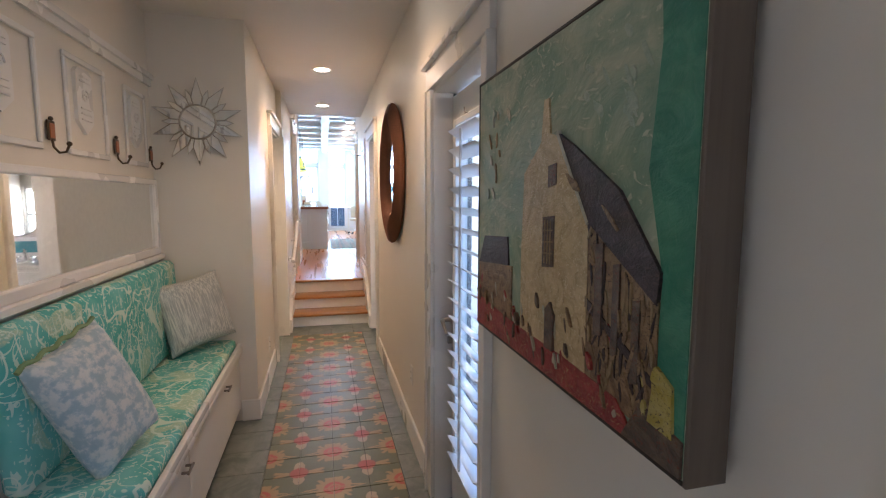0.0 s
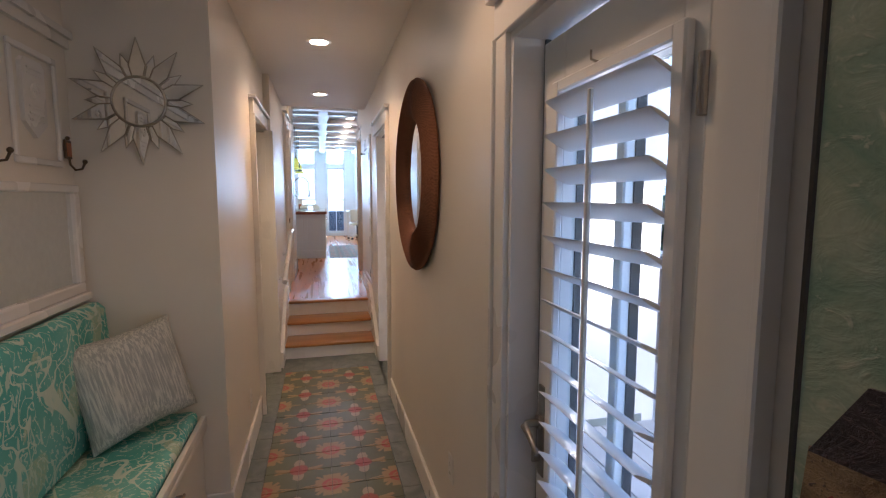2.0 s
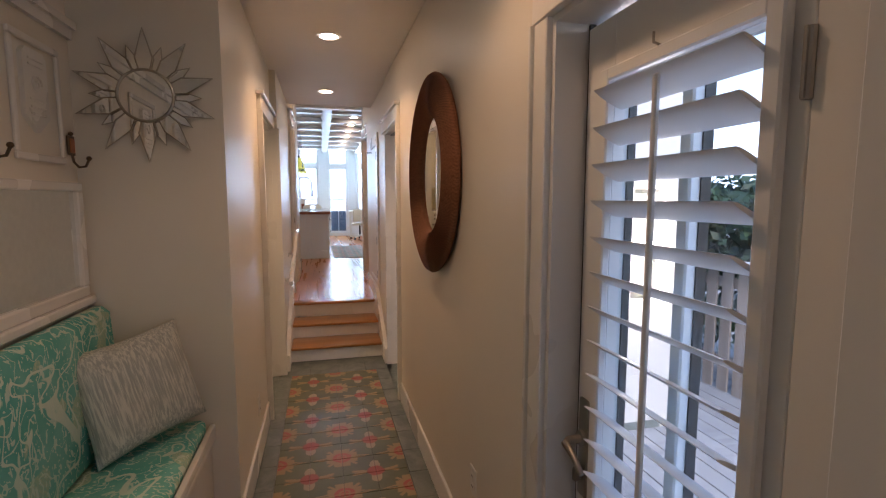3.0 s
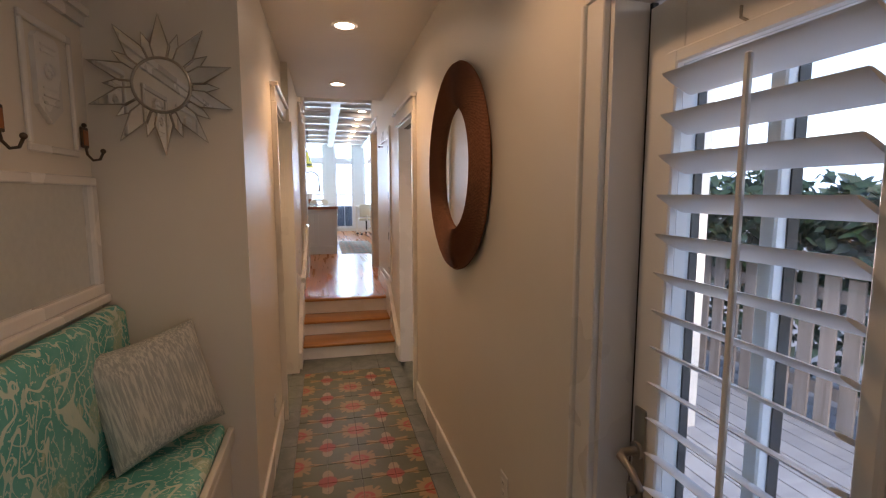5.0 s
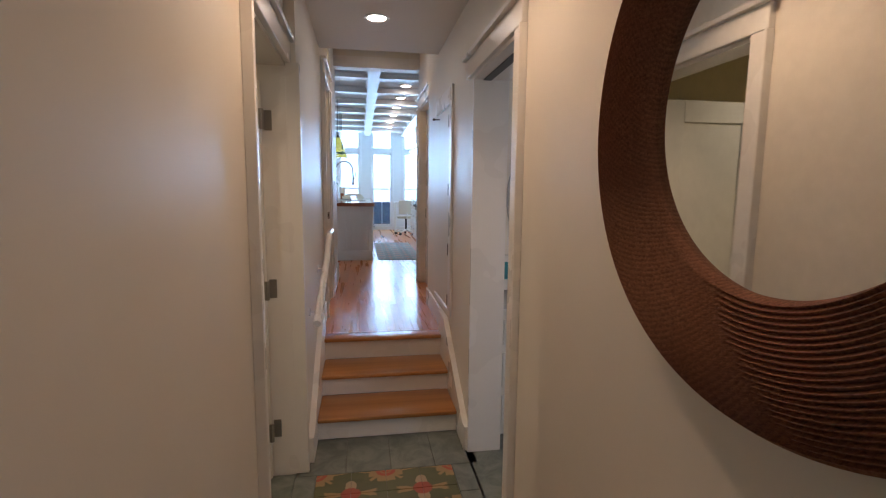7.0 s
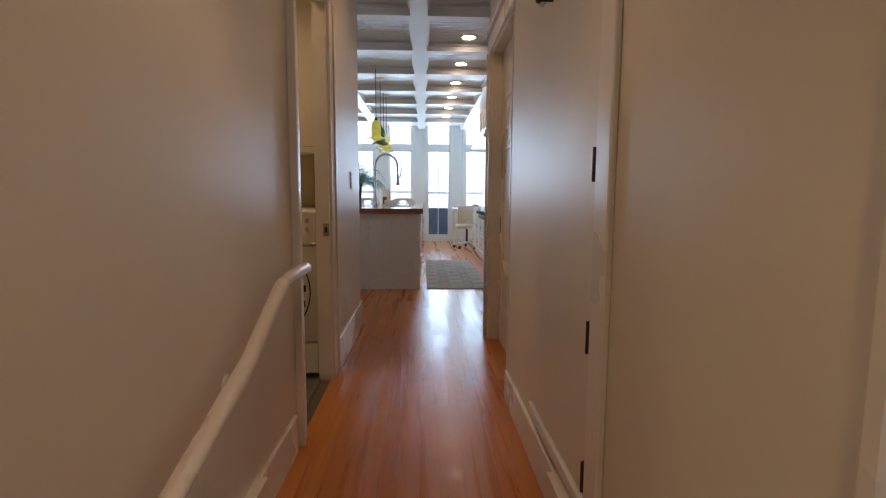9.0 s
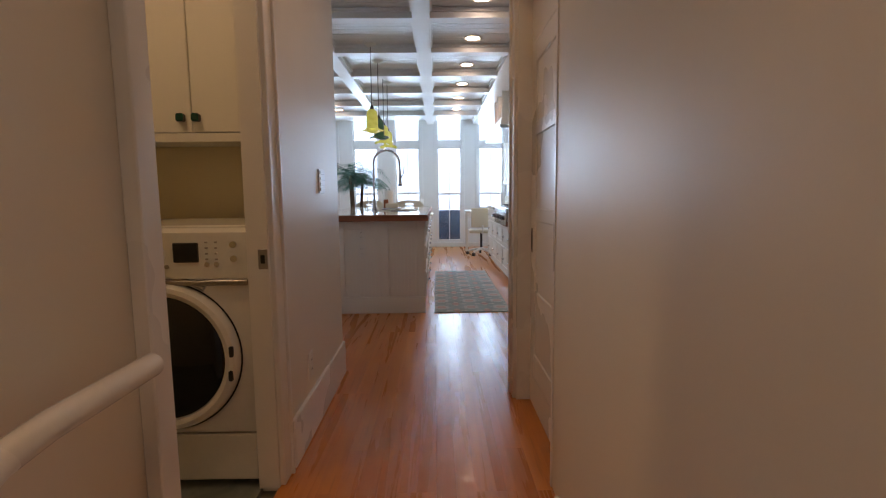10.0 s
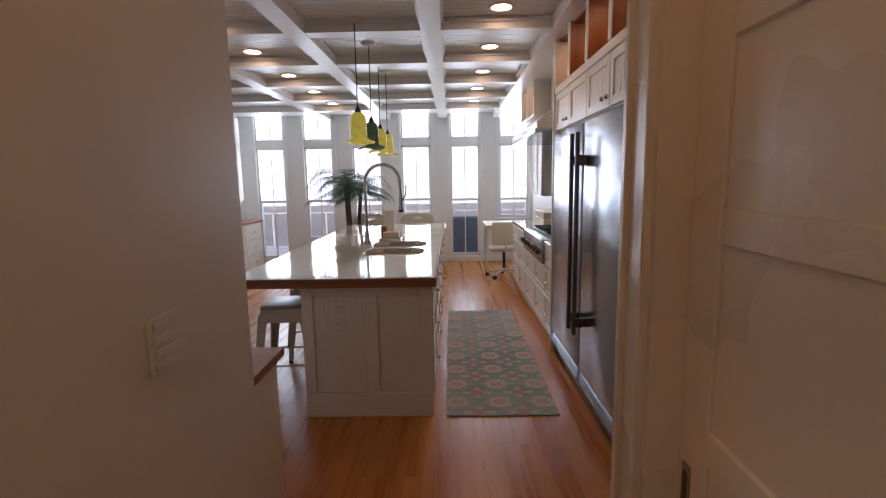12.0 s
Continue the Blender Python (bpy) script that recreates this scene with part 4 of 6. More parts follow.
strokes("roof_impasto", 30, 1.53, 1.84, 1.42, 1.68, 0.035, 0.006, 38, ["oil_roof", "oil_brown"], lambda y, z: abs(z - (1.445 + (y - 1.52) * 0.70)) < 0.03)
strokes("street_impasto", 110, 1.60, 2.36, 1.20, 1.36, 0.018, 0.0055, 78, ["oil_dark", "oil_red", "oil_pale", "oil_brown"], lambda y, z: z < 1.25 + 0.11 * rnd.random(), 1.15)
strokes("corner_impasto", 6, 1.47, 1.58, 1.20, 1.33, 0.022, 0.010, 75, ["oil_yellow", "oil_dark"])

# ---- round rope mirror ----
rm = thing("round_mirror", (XR, 4.49, 1.735), "round wall mirror in a thick coiled jute rope frame", "mirror")
COILS = 24
prof = [(0.300, -0.004), (0.300, -0.030)]
for k in range(COILS * 4 + 1):
    f = k / (COILS * 4)
    lift = 0.030 + 0.036 * math.sin(math.pi * (0.10 + 0.80 * f)) ** 0.8
    prof.append((0.303 + f * 0.203, -(lift + 0.0046 * math.sin(k * math.pi / 2 - math.pi / 2))))
prof += [(0.511, -0.036), (0.508, -0.022), (0.495, -0.010), (0.47, -0.004)]
part("rope_frame", lathe(prof, (XR, 4.49, 1.735), 128, axis="X"), "jute", rm, "coiled jute rope frame", 80)
part("mirror_glass", lathe([(0.0, -0.026), (0.301, -0.026)], (XR, 4.49, 1.735), 64, axis="X"), "mirror", rm)

# ---- sunburst mirror ----
sm = thing("sunburst_mirror", (0.612, 4.36, 2.045), "sunburst wall mirror of silver-edged mirrored points", "mirror")
SC = Vector((0.612, 4.36, 2.045))
for k in range(20):
    a = math.pi / 2 + 2 * math.pi * k / 20
    long = k % 2 == 0
    R, r0, hw = (0.278, 0.105, 0.034) if long else (0.215, 0.105, 0.028)
    u, w = Vector((math.cos(a), 0, math.sin(a))), Vector((-math.sin(a), 0, math.cos(a)))
    mid = r0 + (R - r0) * 0.30
    d0 = 0.020 if long else 0.012
    pts = [SC + u * r0 + w * hw * 0.62, SC + u * mid + w * hw, SC + u * R, SC + u * mid - w * hw, SC + u * r0 - w * hw * 0.62]
    if not long:
        pts = [SC + u * r0, SC + u * mid + w * hw, SC + u * R, SC + u * mid - w * hw]
    ray = part("ray", prism([(p.x, p.z) for p in pts], "y", 4.36 - d0, 4.357), "mirror", sm)
    part("ray_bead", tube([(p.x, 4.36 - d0, p.z) for p in pts], 0.0035, 6, closed=True), "silver", ray, "silver beaded edge")
part("disc", lathe([(0.0, -0.024), (0.103, -0.024), (0.107, -0.002)], SC, 48, axis="Y"), "mirror", sm)
part("disc_ring", tube([(SC.x + 0.107 * math.cos(2 * math.pi * k / 48), SC.y - 0.024, SC.z + 0.107 * math.sin(2 * math.pi * k / 48)) for k in range(48)], 0.006, 8, closed=True), "silver", sm)

# ---- alcove panelling and wall mirror ----
AX = 0.33
wm = thing("wall_mirror", (AX, 3.3, 1.24), "long white-framed mirror above the bench", "mirror")
part("mirror_glass", box(AX + 0.004, AX + 0.010, 1.9, 4.285, 1.245, 1.64), "mirror", wm)
for a in ((1.86, 4.33, 1.64, 1.675), (1.86, 4.33, 1.20, 1.245), (4.285, 4.33, 1.245, 1.64), (1.86, 1.90, 1.245, 1.64)):
    part("frame", box(AX, AX + 0.028, *a, 0.005), "trim", wm)
part("shelf_lip", box(AX, AX + 0.045, 1.84, 4.345, 1.165, 1.20, 0.006), "trim", wm)
setting("trim_cap", boxes((AX, AX + 0.035, -1.6, 4.36, 2.295, 2.325), (AX, AX + 0.018, -1.6, 4.36, 2.255, 2.295)), "trim", "white cap moulding over the panelled wall", "trim")
for k, (a, b) in enumerate(((2.57, 3.085), (3.29, 3.69), (3.93, 4.25))):
    for q in ((a, b, 2.155, 2.18), (a, b, 1.745, 1.77), (a, a + 0.022, 1.77, 2.155), (b - 0.022, b, 1.77, 2.155)):
        setting("trim_panel_%d" % (k + 1), boxes((AX, AX + 0.014, *q), bev=0.004), "trim", "white panel moulding", "trim")


def plaque(y, w=0.15):
    t = thing("wall_plaque", (AX, y, 1.86), "white relief wall plaque with raised lines and a pointed foot", "plaque", "plaques in the panelled wall")
    part("body", prism([(y - w / 2, 1.90), (y, 1.845), (y + w / 2, 1.90), (y + w / 2, 2.115), (y + w * 0.36, 2.135), (y - w * 0.36, 2.135), (y - w / 2, 2.115)], "x", AX, AX + 0.016), "trim", t)
    for z in (1.905, 1.93, 1.955, 2.075, 2.095):
        part("raised_bar", box(AX + 0.016, AX + 0.022, y - w * 0.32, y + w * 0.32, z, z + 0.009, 0.002), "trim", t)
    part("raised_scroll", tube([(AX + 0.018, y + 0.035 * math.cos(k * 0.7) * (1 - k / 16), 2.015 + 0.035 * math.sin(k * 0.7) * (1 - k / 16)) for k in range(14)], 0.005, 6), "trim", t)


for y in (2.84, 3.45, 4.07):
    plaque(y)


def coat_hook(y):
    x = AX + 0.006
    t = thing("coat_hook", (x, y, 1.75), "dark bronze coat hook with a small picture plate", "hook", "coat hooks on the panelled wall")
    part("plate", box(x, x + 0.008, y - 0.027, y + 0.027, 1.785, 1.865, 0.003), "bronze", t)
    part("picture_tile", box(x + 0.008, x + 0.011, y - 0.019, y + 0.019, 1.795, 1.853, 0.002), "boxwood", t, "brown printed tile")
    part("finial", ball((x + 0.006, y, 1.872), 0.009), "bronze", t)
    part("arm", tube([(x + 0.006, y, 1.79), (x + 0.010, y, 1.76), (x + 0.028, y, 1.738), (x + 0.052, y, 1.742), (x + 0.064, y, 1.768)], 0.005, 8), "bronze", t)
    part("tip", ball((x + 0.065, y, 1.774), 0.010), "bronze", t)


for y in (3.15, 3.78, 4.30):
    coat_hook(y)

# ---- bench ----
B0 = 2.56
bn = thing("bench", (0.56, 3.6, 0), "white built-in bench with panel doors and metal pulls", "bench")
part("body", boxes((AX, 0.775, B0 + 0.03, 4.355, 0.08, 0.49), (AX, 0.74, B0 + 0.03, 4.355, 0, 0.08)), "cabinet", bn)
part("seat_edge", box(AX, 0.815, B0, 4.356, 0.49, 0.525, 0.006, 2), "trim", bn)
part("seat_lip", box(0.79, 0.815, B0, 4.356, 0.525, 0.56, 0.005, 2), "trim", bn)
part("end_panel", box(AX, 0.79, B0, B0 + 0.03, 0, 0.49, 0.003), "trim", bn)
for a, b in ((B0 + 0.04, 3.06), (3.07, 4.345)):
    dr = part("door", box(0.775, 0.795, a, b, 0.10, 0.478, 0.003), "cabinet", bn)
    y = (a + b) / 2 + 0.15
    for c in (-0.03, 0.03):
        pl = part("pull", cyl((0.795, y + c, 0.43), (0.822, y + c, 0.43), 0.006, n=10), "nickel", dr, "metal pull")
    part("pull_bar", box(0.818, 0.828, y - 0.045, y + 0.045, 0.424, 0.436, 0.003), "nickel", dr)


def slab_cushion(name, x0, x1, y0, y1, z0, z1, label, bev=0.03):
    bm = box(x0, x1, y0, y1, z0, z1, bev, 3)
    return solo(name, bm, "coral", label, "cushion", smooth=60)


slab_cushion("seat_cushion", 0.375, 0.785, B0 + 0.02, 4.34, 0.526, 0.60, "sea-green coral print seat cushion on the bench")
bk = boxes((0.345, 0.43, B0 + 0.02, 4.33, 0.602, 1.155), bev=0.025)
for v in bk.verts:
    v.co.x += (0.602 - v.co.z) * 0.06 + 0.035
solo("back_cushion", bk, "coral", "sea-green coral print back cushion leaning on the wall", "cushion", smooth=60)


def pillow(name, m, w, h, t, mat, label, edge=None):
    bm = bmesh.new()
    N = 20
    grid = {}
    rnd = random.Random(len(label))
    for side in (1, -1):
        for i in range(N + 1):
            for j in range(N + 1):
                u, v = -1 + 2 * i / N, -1 + 2 * j / N
                rim = i in (0, N) or j in (0, N)
                if rim and side == -1:
                    continue
                prof = ((1 - u ** 4) * (1 - v ** 4)) ** 0.55
                pin = 1 - 0.07 * (1 - abs(u) ** 1.5) * abs(v) ** 3
                pinv = 1 - 0.07 * (1 - abs(v) ** 1.5) * abs(u) ** 3
                wr = 0.006 * noise.noise(Vector((u * 3, v * 3, side * 5 + w)))
                grid[side, i, j] = bm.verts.new((u * w / 2 * pinv, side * (t / 2 * prof + wr * prof), v * h / 2 * pin))
    for side in (1, -1):
        def g(i, j):
            return grid.get((side, i, j)) or grid[1, i, j]
        for i in range(N):
            for j in range(N):
                bm.faces.new((g(i, j), g(i + 1, j), g(i + 1, j + 1), g(i, j + 1)))
    t_ob = tagged(new(name), label, "pillow")
    me = mesh_of(bm, "cover", 80)
    c = new("cover", me)
    me.materials.append(M[mat])
    c.parent = t_ob
    if edge:
        pts = [(u * w / 2, 0, h / 2 * 0.985 + 0.006 * math.sin(u * 14)) for u in [-1 + 2 * k / 24 for k in range(25)]]
        e = new("edge_trim", mesh_of(tube(pts, 0.009, 6), "edge_trim", 60))
        e.data.materials.append(M[edge])
        e.parent = t_ob
    t_ob.matrix_world = m
    return t_ob


pillow("throw_pillow", pose(0.59, 4.125, 0.845, -15, 0, 46) @ pose(0, 0, 0, 0, -7, 0), 0.45, 0.44, 0.14, "knit", "grey-white ribbed throw pillow in the bench corner")
pillow("throw_pillow", pose(0.58, 2.79, 0.84, -18, -15, 74), 0.34, 0.49, 0.15, "plush", "mottled pale blue throw pillow with a green edge", "trimgreen")


# ---- laundry ----
WX0, WX1, WY = 0.21, 0.893, 8.885
ws = thing("washing_machine", (0.55, 9.2, UP), "white front-loading washer with a large dark round door", "washer")
part("body", box(WX0, WX1, WY, 9.6, UP + 0.02, 1.425, 0.012, 2), "enamel", ws)
part("top_panel", box(WX0 + 0.004, WX1 - 0.004, WY + 0.06, 9.59, 1.425, 1.437, 0.005), "enamel", ws)
part("control_panel", prism([(WY, 1.25), (WY - 0.016, 1.252), (WY - 0.010, 1.415), (WY + 0.02, 1.43), (WY + 0.03, 1.25)], "x", WX0 + 0.002, WX1 - 0.002), "enamel", ws)
part("band", box(WX0 + 0.004, WX1 - 0.004, WY - 0.019, WY, 1.226, 1.245, 0.003), "nickel", ws, "grey metal band")
kx = 0.565
kb = part("dial", lathe([(0.0, -0.034), (0.022, -0.034), (0.027, -0.026), (0.030, 0.0)], (kx, WY - 0.014, 1.34), 28, axis="Y"), "chrome", ws, "chrome dial")
part("dial_ring", lathe([(0.030, -0.006), (0.038, -0.004), (0.040, 0.002)], (kx, WY - 0.012, 1.34), 28, axis="Y"), "white_plastic", kb)
part("display", box(0.632, 0.722, WY - 0.018, WY - 0.006, 1.31, 1.38, 0.003), "black", ws, "dark glass display")
for c in range(2):
    for r in range(4):
        part("indicator", box(0.745 + c * 0.034, 0.755 + c * 0.034, WY - 0.0165, WY - 0.008, 1.318 + r * 0.02, 1.324 + r * 0.02, 0.001), "nickel", ws)
    part("button", cyl((0.75 + c * 0.034, WY - 0.018, 1.302), (0.75 + c * 0.034, WY - 0.006, 1.302), 0.009, n=14), "chrome", ws)
for z in (1.322, 1.372):
    part("start_button", cyl((0.845, WY - 0.019, z), (0.845, WY - 0.006, z), 0.012, n=16), "chrome", ws)
part("mode_button", cyl((0.608, WY - 0.018, 1.295), (0.608, WY - 0.006, 1.295), 0.008, n=12), "nickel", ws)
dc = (0.575, WY - 0.002, 0.965)
dd = part("door_ring", lathe([(0.272, 0.0), (0.270, -0.026), (0.262, -0.040), (0.246, -0.046), (0.230, -0.040), (0.224, -0.024)], dc, 64, axis="Y"), "enamel", ws, "white door ring")
# flat black ring: the gap's shade put in as colour, no real groove
part("door_gap_shade", lathe([(0.2725, -0.003), (0.279, -0.003)], dc, 64, axis="Y"), "black", dd, "flat black ring for the shaded gap round the door")
part("door_glass", lathe([(0.0, -0.060), (0.10, -0.056), (0.19, -0.042), (0.228, -0.026)], dc, 56, axis="Y"), "washer_glass", dd, "smoked dark glass bowl")
arc = [(dc[0] + 0.292 * math.cos(radians(a)), WY - 0.006, dc[2] + 0.292 * math.sin(radians(a))) for a in range(58, 124, 6)]
part("band_arch", tube(arc, 0.009, 8), "nickel", ws, "grey metal band arched over the door")
for a in (-14, 6):
    part("door_latch", box(dc[0] + 0.255 * math.cos(radians(a)) - 0.008, dc[0] + 0.255 * math.cos(radians(a)) + 0.008, WY - 0.05, WY - 0.036, dc[2] + 0.255 * math.sin(radians(a)) - 0.02, dc[2] + 0.255 * math.sin(radians(a)) + 0.02, 0.004), "black", dd)
part("fascia_groove", box(WX0 + 0.004, WX1 - 0.004, WY - 0.0035, WY, 0.668, 0.673), "nickel", ws)
part("kick_panel", box(WX0 + 0.006, WX1 - 0.006, WY - 0.006, WY + 0.01, UP + 0.03, 0.665, 0.003), "enamel", ws)
for x in (WX0 + 0.06, WX1 - 0.06):
    for y in (WY + 0.06, 9.54):
        part("foot", cyl((x, y, UP), (x, y, UP + 0.025), 0.02, n=12), "black", ws)
solo("cable_box", boxes((0.80, 0.86, 9.50, 9.58, 1.437, 1.465), bev=0.004), "black", "small black box on top of the washer", "box")
cb = thing("laundry_cabinet", (0.4, 9.45, 1.79), "cream wall cabinet with green glass knobs", "cabinet")
part("carcass", box(-0.55, 0.89, 9.30, 9.615, 1.79, 3.0), "cabinet", cb)
part("bottom_rail", box(-0.55, 0.89, 9.275, 9.30, 1.775, 1.812, 0.003), "cabinet", cb)
for a, b, kxs in ((-0.17, 0.163, 0.13), (0.168, 0.526, 0.49), (0.531, 0.885, 0.555)):
    dr = part("door", box(a, b, 9.279, 9.30, 1.816, 2.98, 0.003), "cabinet", cb)
    if a > 0:
        part("knob", box(kxs - 0.016, kxs + 0.016, 9.245, 9.279, 1.858, 1.892, 0.006), "green_glass", dr, "dark green glass knob")

# ---- bathroom ----
VY = 6.67
vt = thing("vanity", (2.65, 6.95, 0), "white bathroom vanity with drawers and blue glass knobs", "vanity")
part("body", boxes((2.12, 3.4, VY + 0.02, 7.245, 0.09, 0.82), (2.12, 3.4, VY + 0.08, 7.245, 0, 0.09)), "cabinet", vt)
part("top", box(2.118, 3.42, VY - 0.004, 7.246, 0.82, 0.86, 0.006, 2), "enamel", vt)
part("splash", box(2.06, 3.42, 7.225, 7.245, 0.94, 1.07, 0.003), "teal", vt, "teal glazed splash strip")
part("basin", lathe([(0.16, 0.012), (0.205, 0.010), (0.215, 0.0)], (2.62, 6.93, 0.861), 40), "enamel", vt)
for x in (2.15, 2.57, 2.99):
    for z0, z1 in ((0.10, 0.30), (0.35, 0.58), (0.63, 0.79)):
        dr = shaker("drawer", vt, "y", VY + 0.012, -1, x, x + 0.37, z0, z1, rim=0.035)
        if z0 < 0.6:
            part("knob", ball((x + 0.19, VY - 0.022, (z0 + z1) / 2), 0.017), "blue_glass", dr, "blue glass knob")
part("splash_base", box(2.06, 3.42, 7.225, 7.246, 0.86, 0.94, 0.003), "enamel", vt)
part("splash_ledge", box(2.06, 3.42, 7.215, 7.246, 1.07, 1.12, 0.003), "enamel", vt, "white ledge over the splash")
fc = thing("bath_faucet", (2.45, 7.05, 0.861), "chrome bathroom faucet with a swan neck", "faucet")
part("spout", tube([(2.50, 7.10, 0.861), (2.50, 7.10, 0.95), (2.49, 7.08, 0.985), (2.47, 7.03, 0.985), (2.455, 6.99, 0.96)], 0.011, 10), "chrome", fc)
for x in (2.42, 2.58):
    part("tap", boxes((x - 0.035, x + 0.035, 7.09, 7.11, 0.90, 0.915), (x - 0.012, x + 0.012, 7.088, 7.112, 0.861, 0.90), bev=0.004), "chrome", fc)
om = thing("oval_mirror", (2.62, 7.24, 1.2), "oval wall mirror hung from a metal ring", "mirror")
ov = lathe([(0.0, -0.012), (0.99, -0.012)], (0, 0, 0), 48, axis="Y")
bmesh.ops.scale(ov, vec=(0.30, 1, 0.40), verts=ov.verts[:])
bmesh.ops.translate(ov, vec=(2.63, 7.245, 1.535), verts=ov.verts[:])
part("mirror_glass", ov, "mirror", om)
part("rim", tube([(2.63 + 0.305 * math.cos(2 * math.pi * k / 48), 7.235, 1.535 + 0.405 * math.sin(2 * math.pi * k / 48)) for k in range(48)], 0.008, 8, closed=True), "chrome", om)
part("ring", tube([(2.63 + 0.06 * math.cos(2 * math.pi * k / 24), 7.235, 2.025 + 0.06 * math.sin(2 * math.pi * k / 24)) for k in range(24)], 0.006, 8, closed=True), "chrome", om)
part("stem", cyl((2.63, 7.235, 1.938), (2.63, 7.235, 1.967), 0.006, n=8), "chrome", om)
bw = tagged(thing("window_bath", (3.53, 4.95, 0.86), "white bathroom sash window", "window"), kind="structure")
for a in ((3.38, 3.68, 0.86, 0.90), (3.38, 3.68, 1.68, 1.72), (3.38, 3.41, 0.90, 1.68), (3.65, 3.68, 0.90, 1.68), (3.41, 3.65, 1.28, 1.315)):
    part("sash_bar", box(a[0], a[1], 4.90, 4.96, a[2], a[3], 0.004), "trim", bw)
part("pane", box(3.41, 3.65, 4.925, 4.929, 0.90, 1.68), "glass", bw).visible_shadow = False
for x, z, mat, label in ((3.16, 1.585, "leaf_green", "round green leaf-painted wall plate"), (3.31, 1.68, "oil_yellow", "round yellow flower-painted wall plate")):
    wp = thing("wall_plate", (x, 5.0, z), label, "plate", "plates on the bathroom wall")
    part("dish", lathe([(0.0, 0.010), (0.05, 0.010), (0.085, 0.022), (0.09, 0.018), (0.05, 0.0), (0.0, 0.0)], (x, 5.0, z), 28, axis="Y"), mat, wp)
    part("rim", tube([(x + 0.088 * math.cos(2 * math.pi * k / 28), 5.02, z + 0.088 * math.sin(2 * math.pi * k / 28)) for k in range(28)], 0.004, 6, closed=True), "enamel", wp)

# ---- kitchen ceiling: beams, beadboard, lamps ----
bm = bmesh.new()
for x0, x1 in ((-2.2, -0.65), (-0.50, 0.38), (0.53, 1.38), (1.53, 2.36)):
    y = 10.1
    while y < FY - 0.02:
        box(x0, x1, y + 0.004, min(y + 0.066, FY), KC + 0.028, KC + 0.04, bm=bm)
        y += 0.07
setting("ceiling_beadboard", bm, "beadboard", "white beadboard ceiling strips", "ceiling")
LONG = (-0.575, 0.455, 1.455, 2.42)
for x in LONG:
    setting("beam_long", boxes((x - 0.075, x + 0.075, 10.05, FY, 3.02, KC + 0.04), (x - 0.095, x + 0.095, 10.05, FY, KC - 0.006, KC + 0.026)), "kitchen", "white boxed ceiling beam", "beam")
for k in range(7):
    y = 10.42 + 0.98 * k
    for a, b in ((-2.2, -0.65), (-0.50, 0.38), (0.53, 1.38), (1.53, 2.345)):
        setting("beam_cross", boxes((a, b, y, y + 0.13, 3.024, KC + 0.04), (a, b, y - 0.018, y + 0.148, KC - 0.006, KC + 0.024)), "kitchen", "white boxed cross beam", "beam")
setting("soffit", boxes((2.495, 3.05, 9.87, FY, 3.02, KC + 0.04)), "kitchen", "white soffit over the cabinets", "ceiling")
for x, y in KL:
    downlight(x, y, KC + 0.024, "kitchen ceiling lights", 0.085)

# pendants
for k, (y, mat, zb) in enumerate(((12.36, "shade_lime", 2.225), (12.98, "shade_green", 2.225), (13.51, "shade_lime", 2.225), (14.06, "shade_lime", 2.225))):
    x = 0.90
    t = thing("pendant_lamp", (x, y, zb), ("lit lime-yellow" if mat == "shade_lime" else "dark green") + " art glass pendant lamp on a black cord", "pendant lamp", "pendants over the island")
    part("canopy", lathe([(0.0, -0.03), (0.03, -0.028), (0.062, -0.008), (0.066, 0.0)], (x, y, KC + 0.028), 24), "white_plastic", t, "white ceiling canopy")
    part("cord", cyl((x, y, zb + 0.24), (x, y, KC), 0.004, n=8), "black", t)
    part("cap", lathe([(0.006, 0.07), (0.018, 0.05), (0.030, 0.0), (0.0, 0.0)], (x, y, zb + 0.2), 18), "black", t)
    sh = lathe([(0.030, 0.215), (0.050, 0.19), (0.057, 0.13), (0.057, 0.035), (0.064, 0.016), (0.118, 0.0), (0.120, 0.004), (0.070, 0.020), (0.061, 0.038), (0.061, 0.13), (0.054, 0.194), (0.034, 0.22)], (x, y, zb), 40)
    for v in sh.verts:
        if v.co.z < zb + 0.02:
            a = math.atan2(v.co.y - y, v.co.x - x)
            v.co.z += 0.012 * math.sin(3 * a + k)
    part("shade", sh, mat, t, smooth=80)
    part("bulb", ball((x, y, zb + 0.11), 0.025), "lamp_warm", t, "lit bulb")

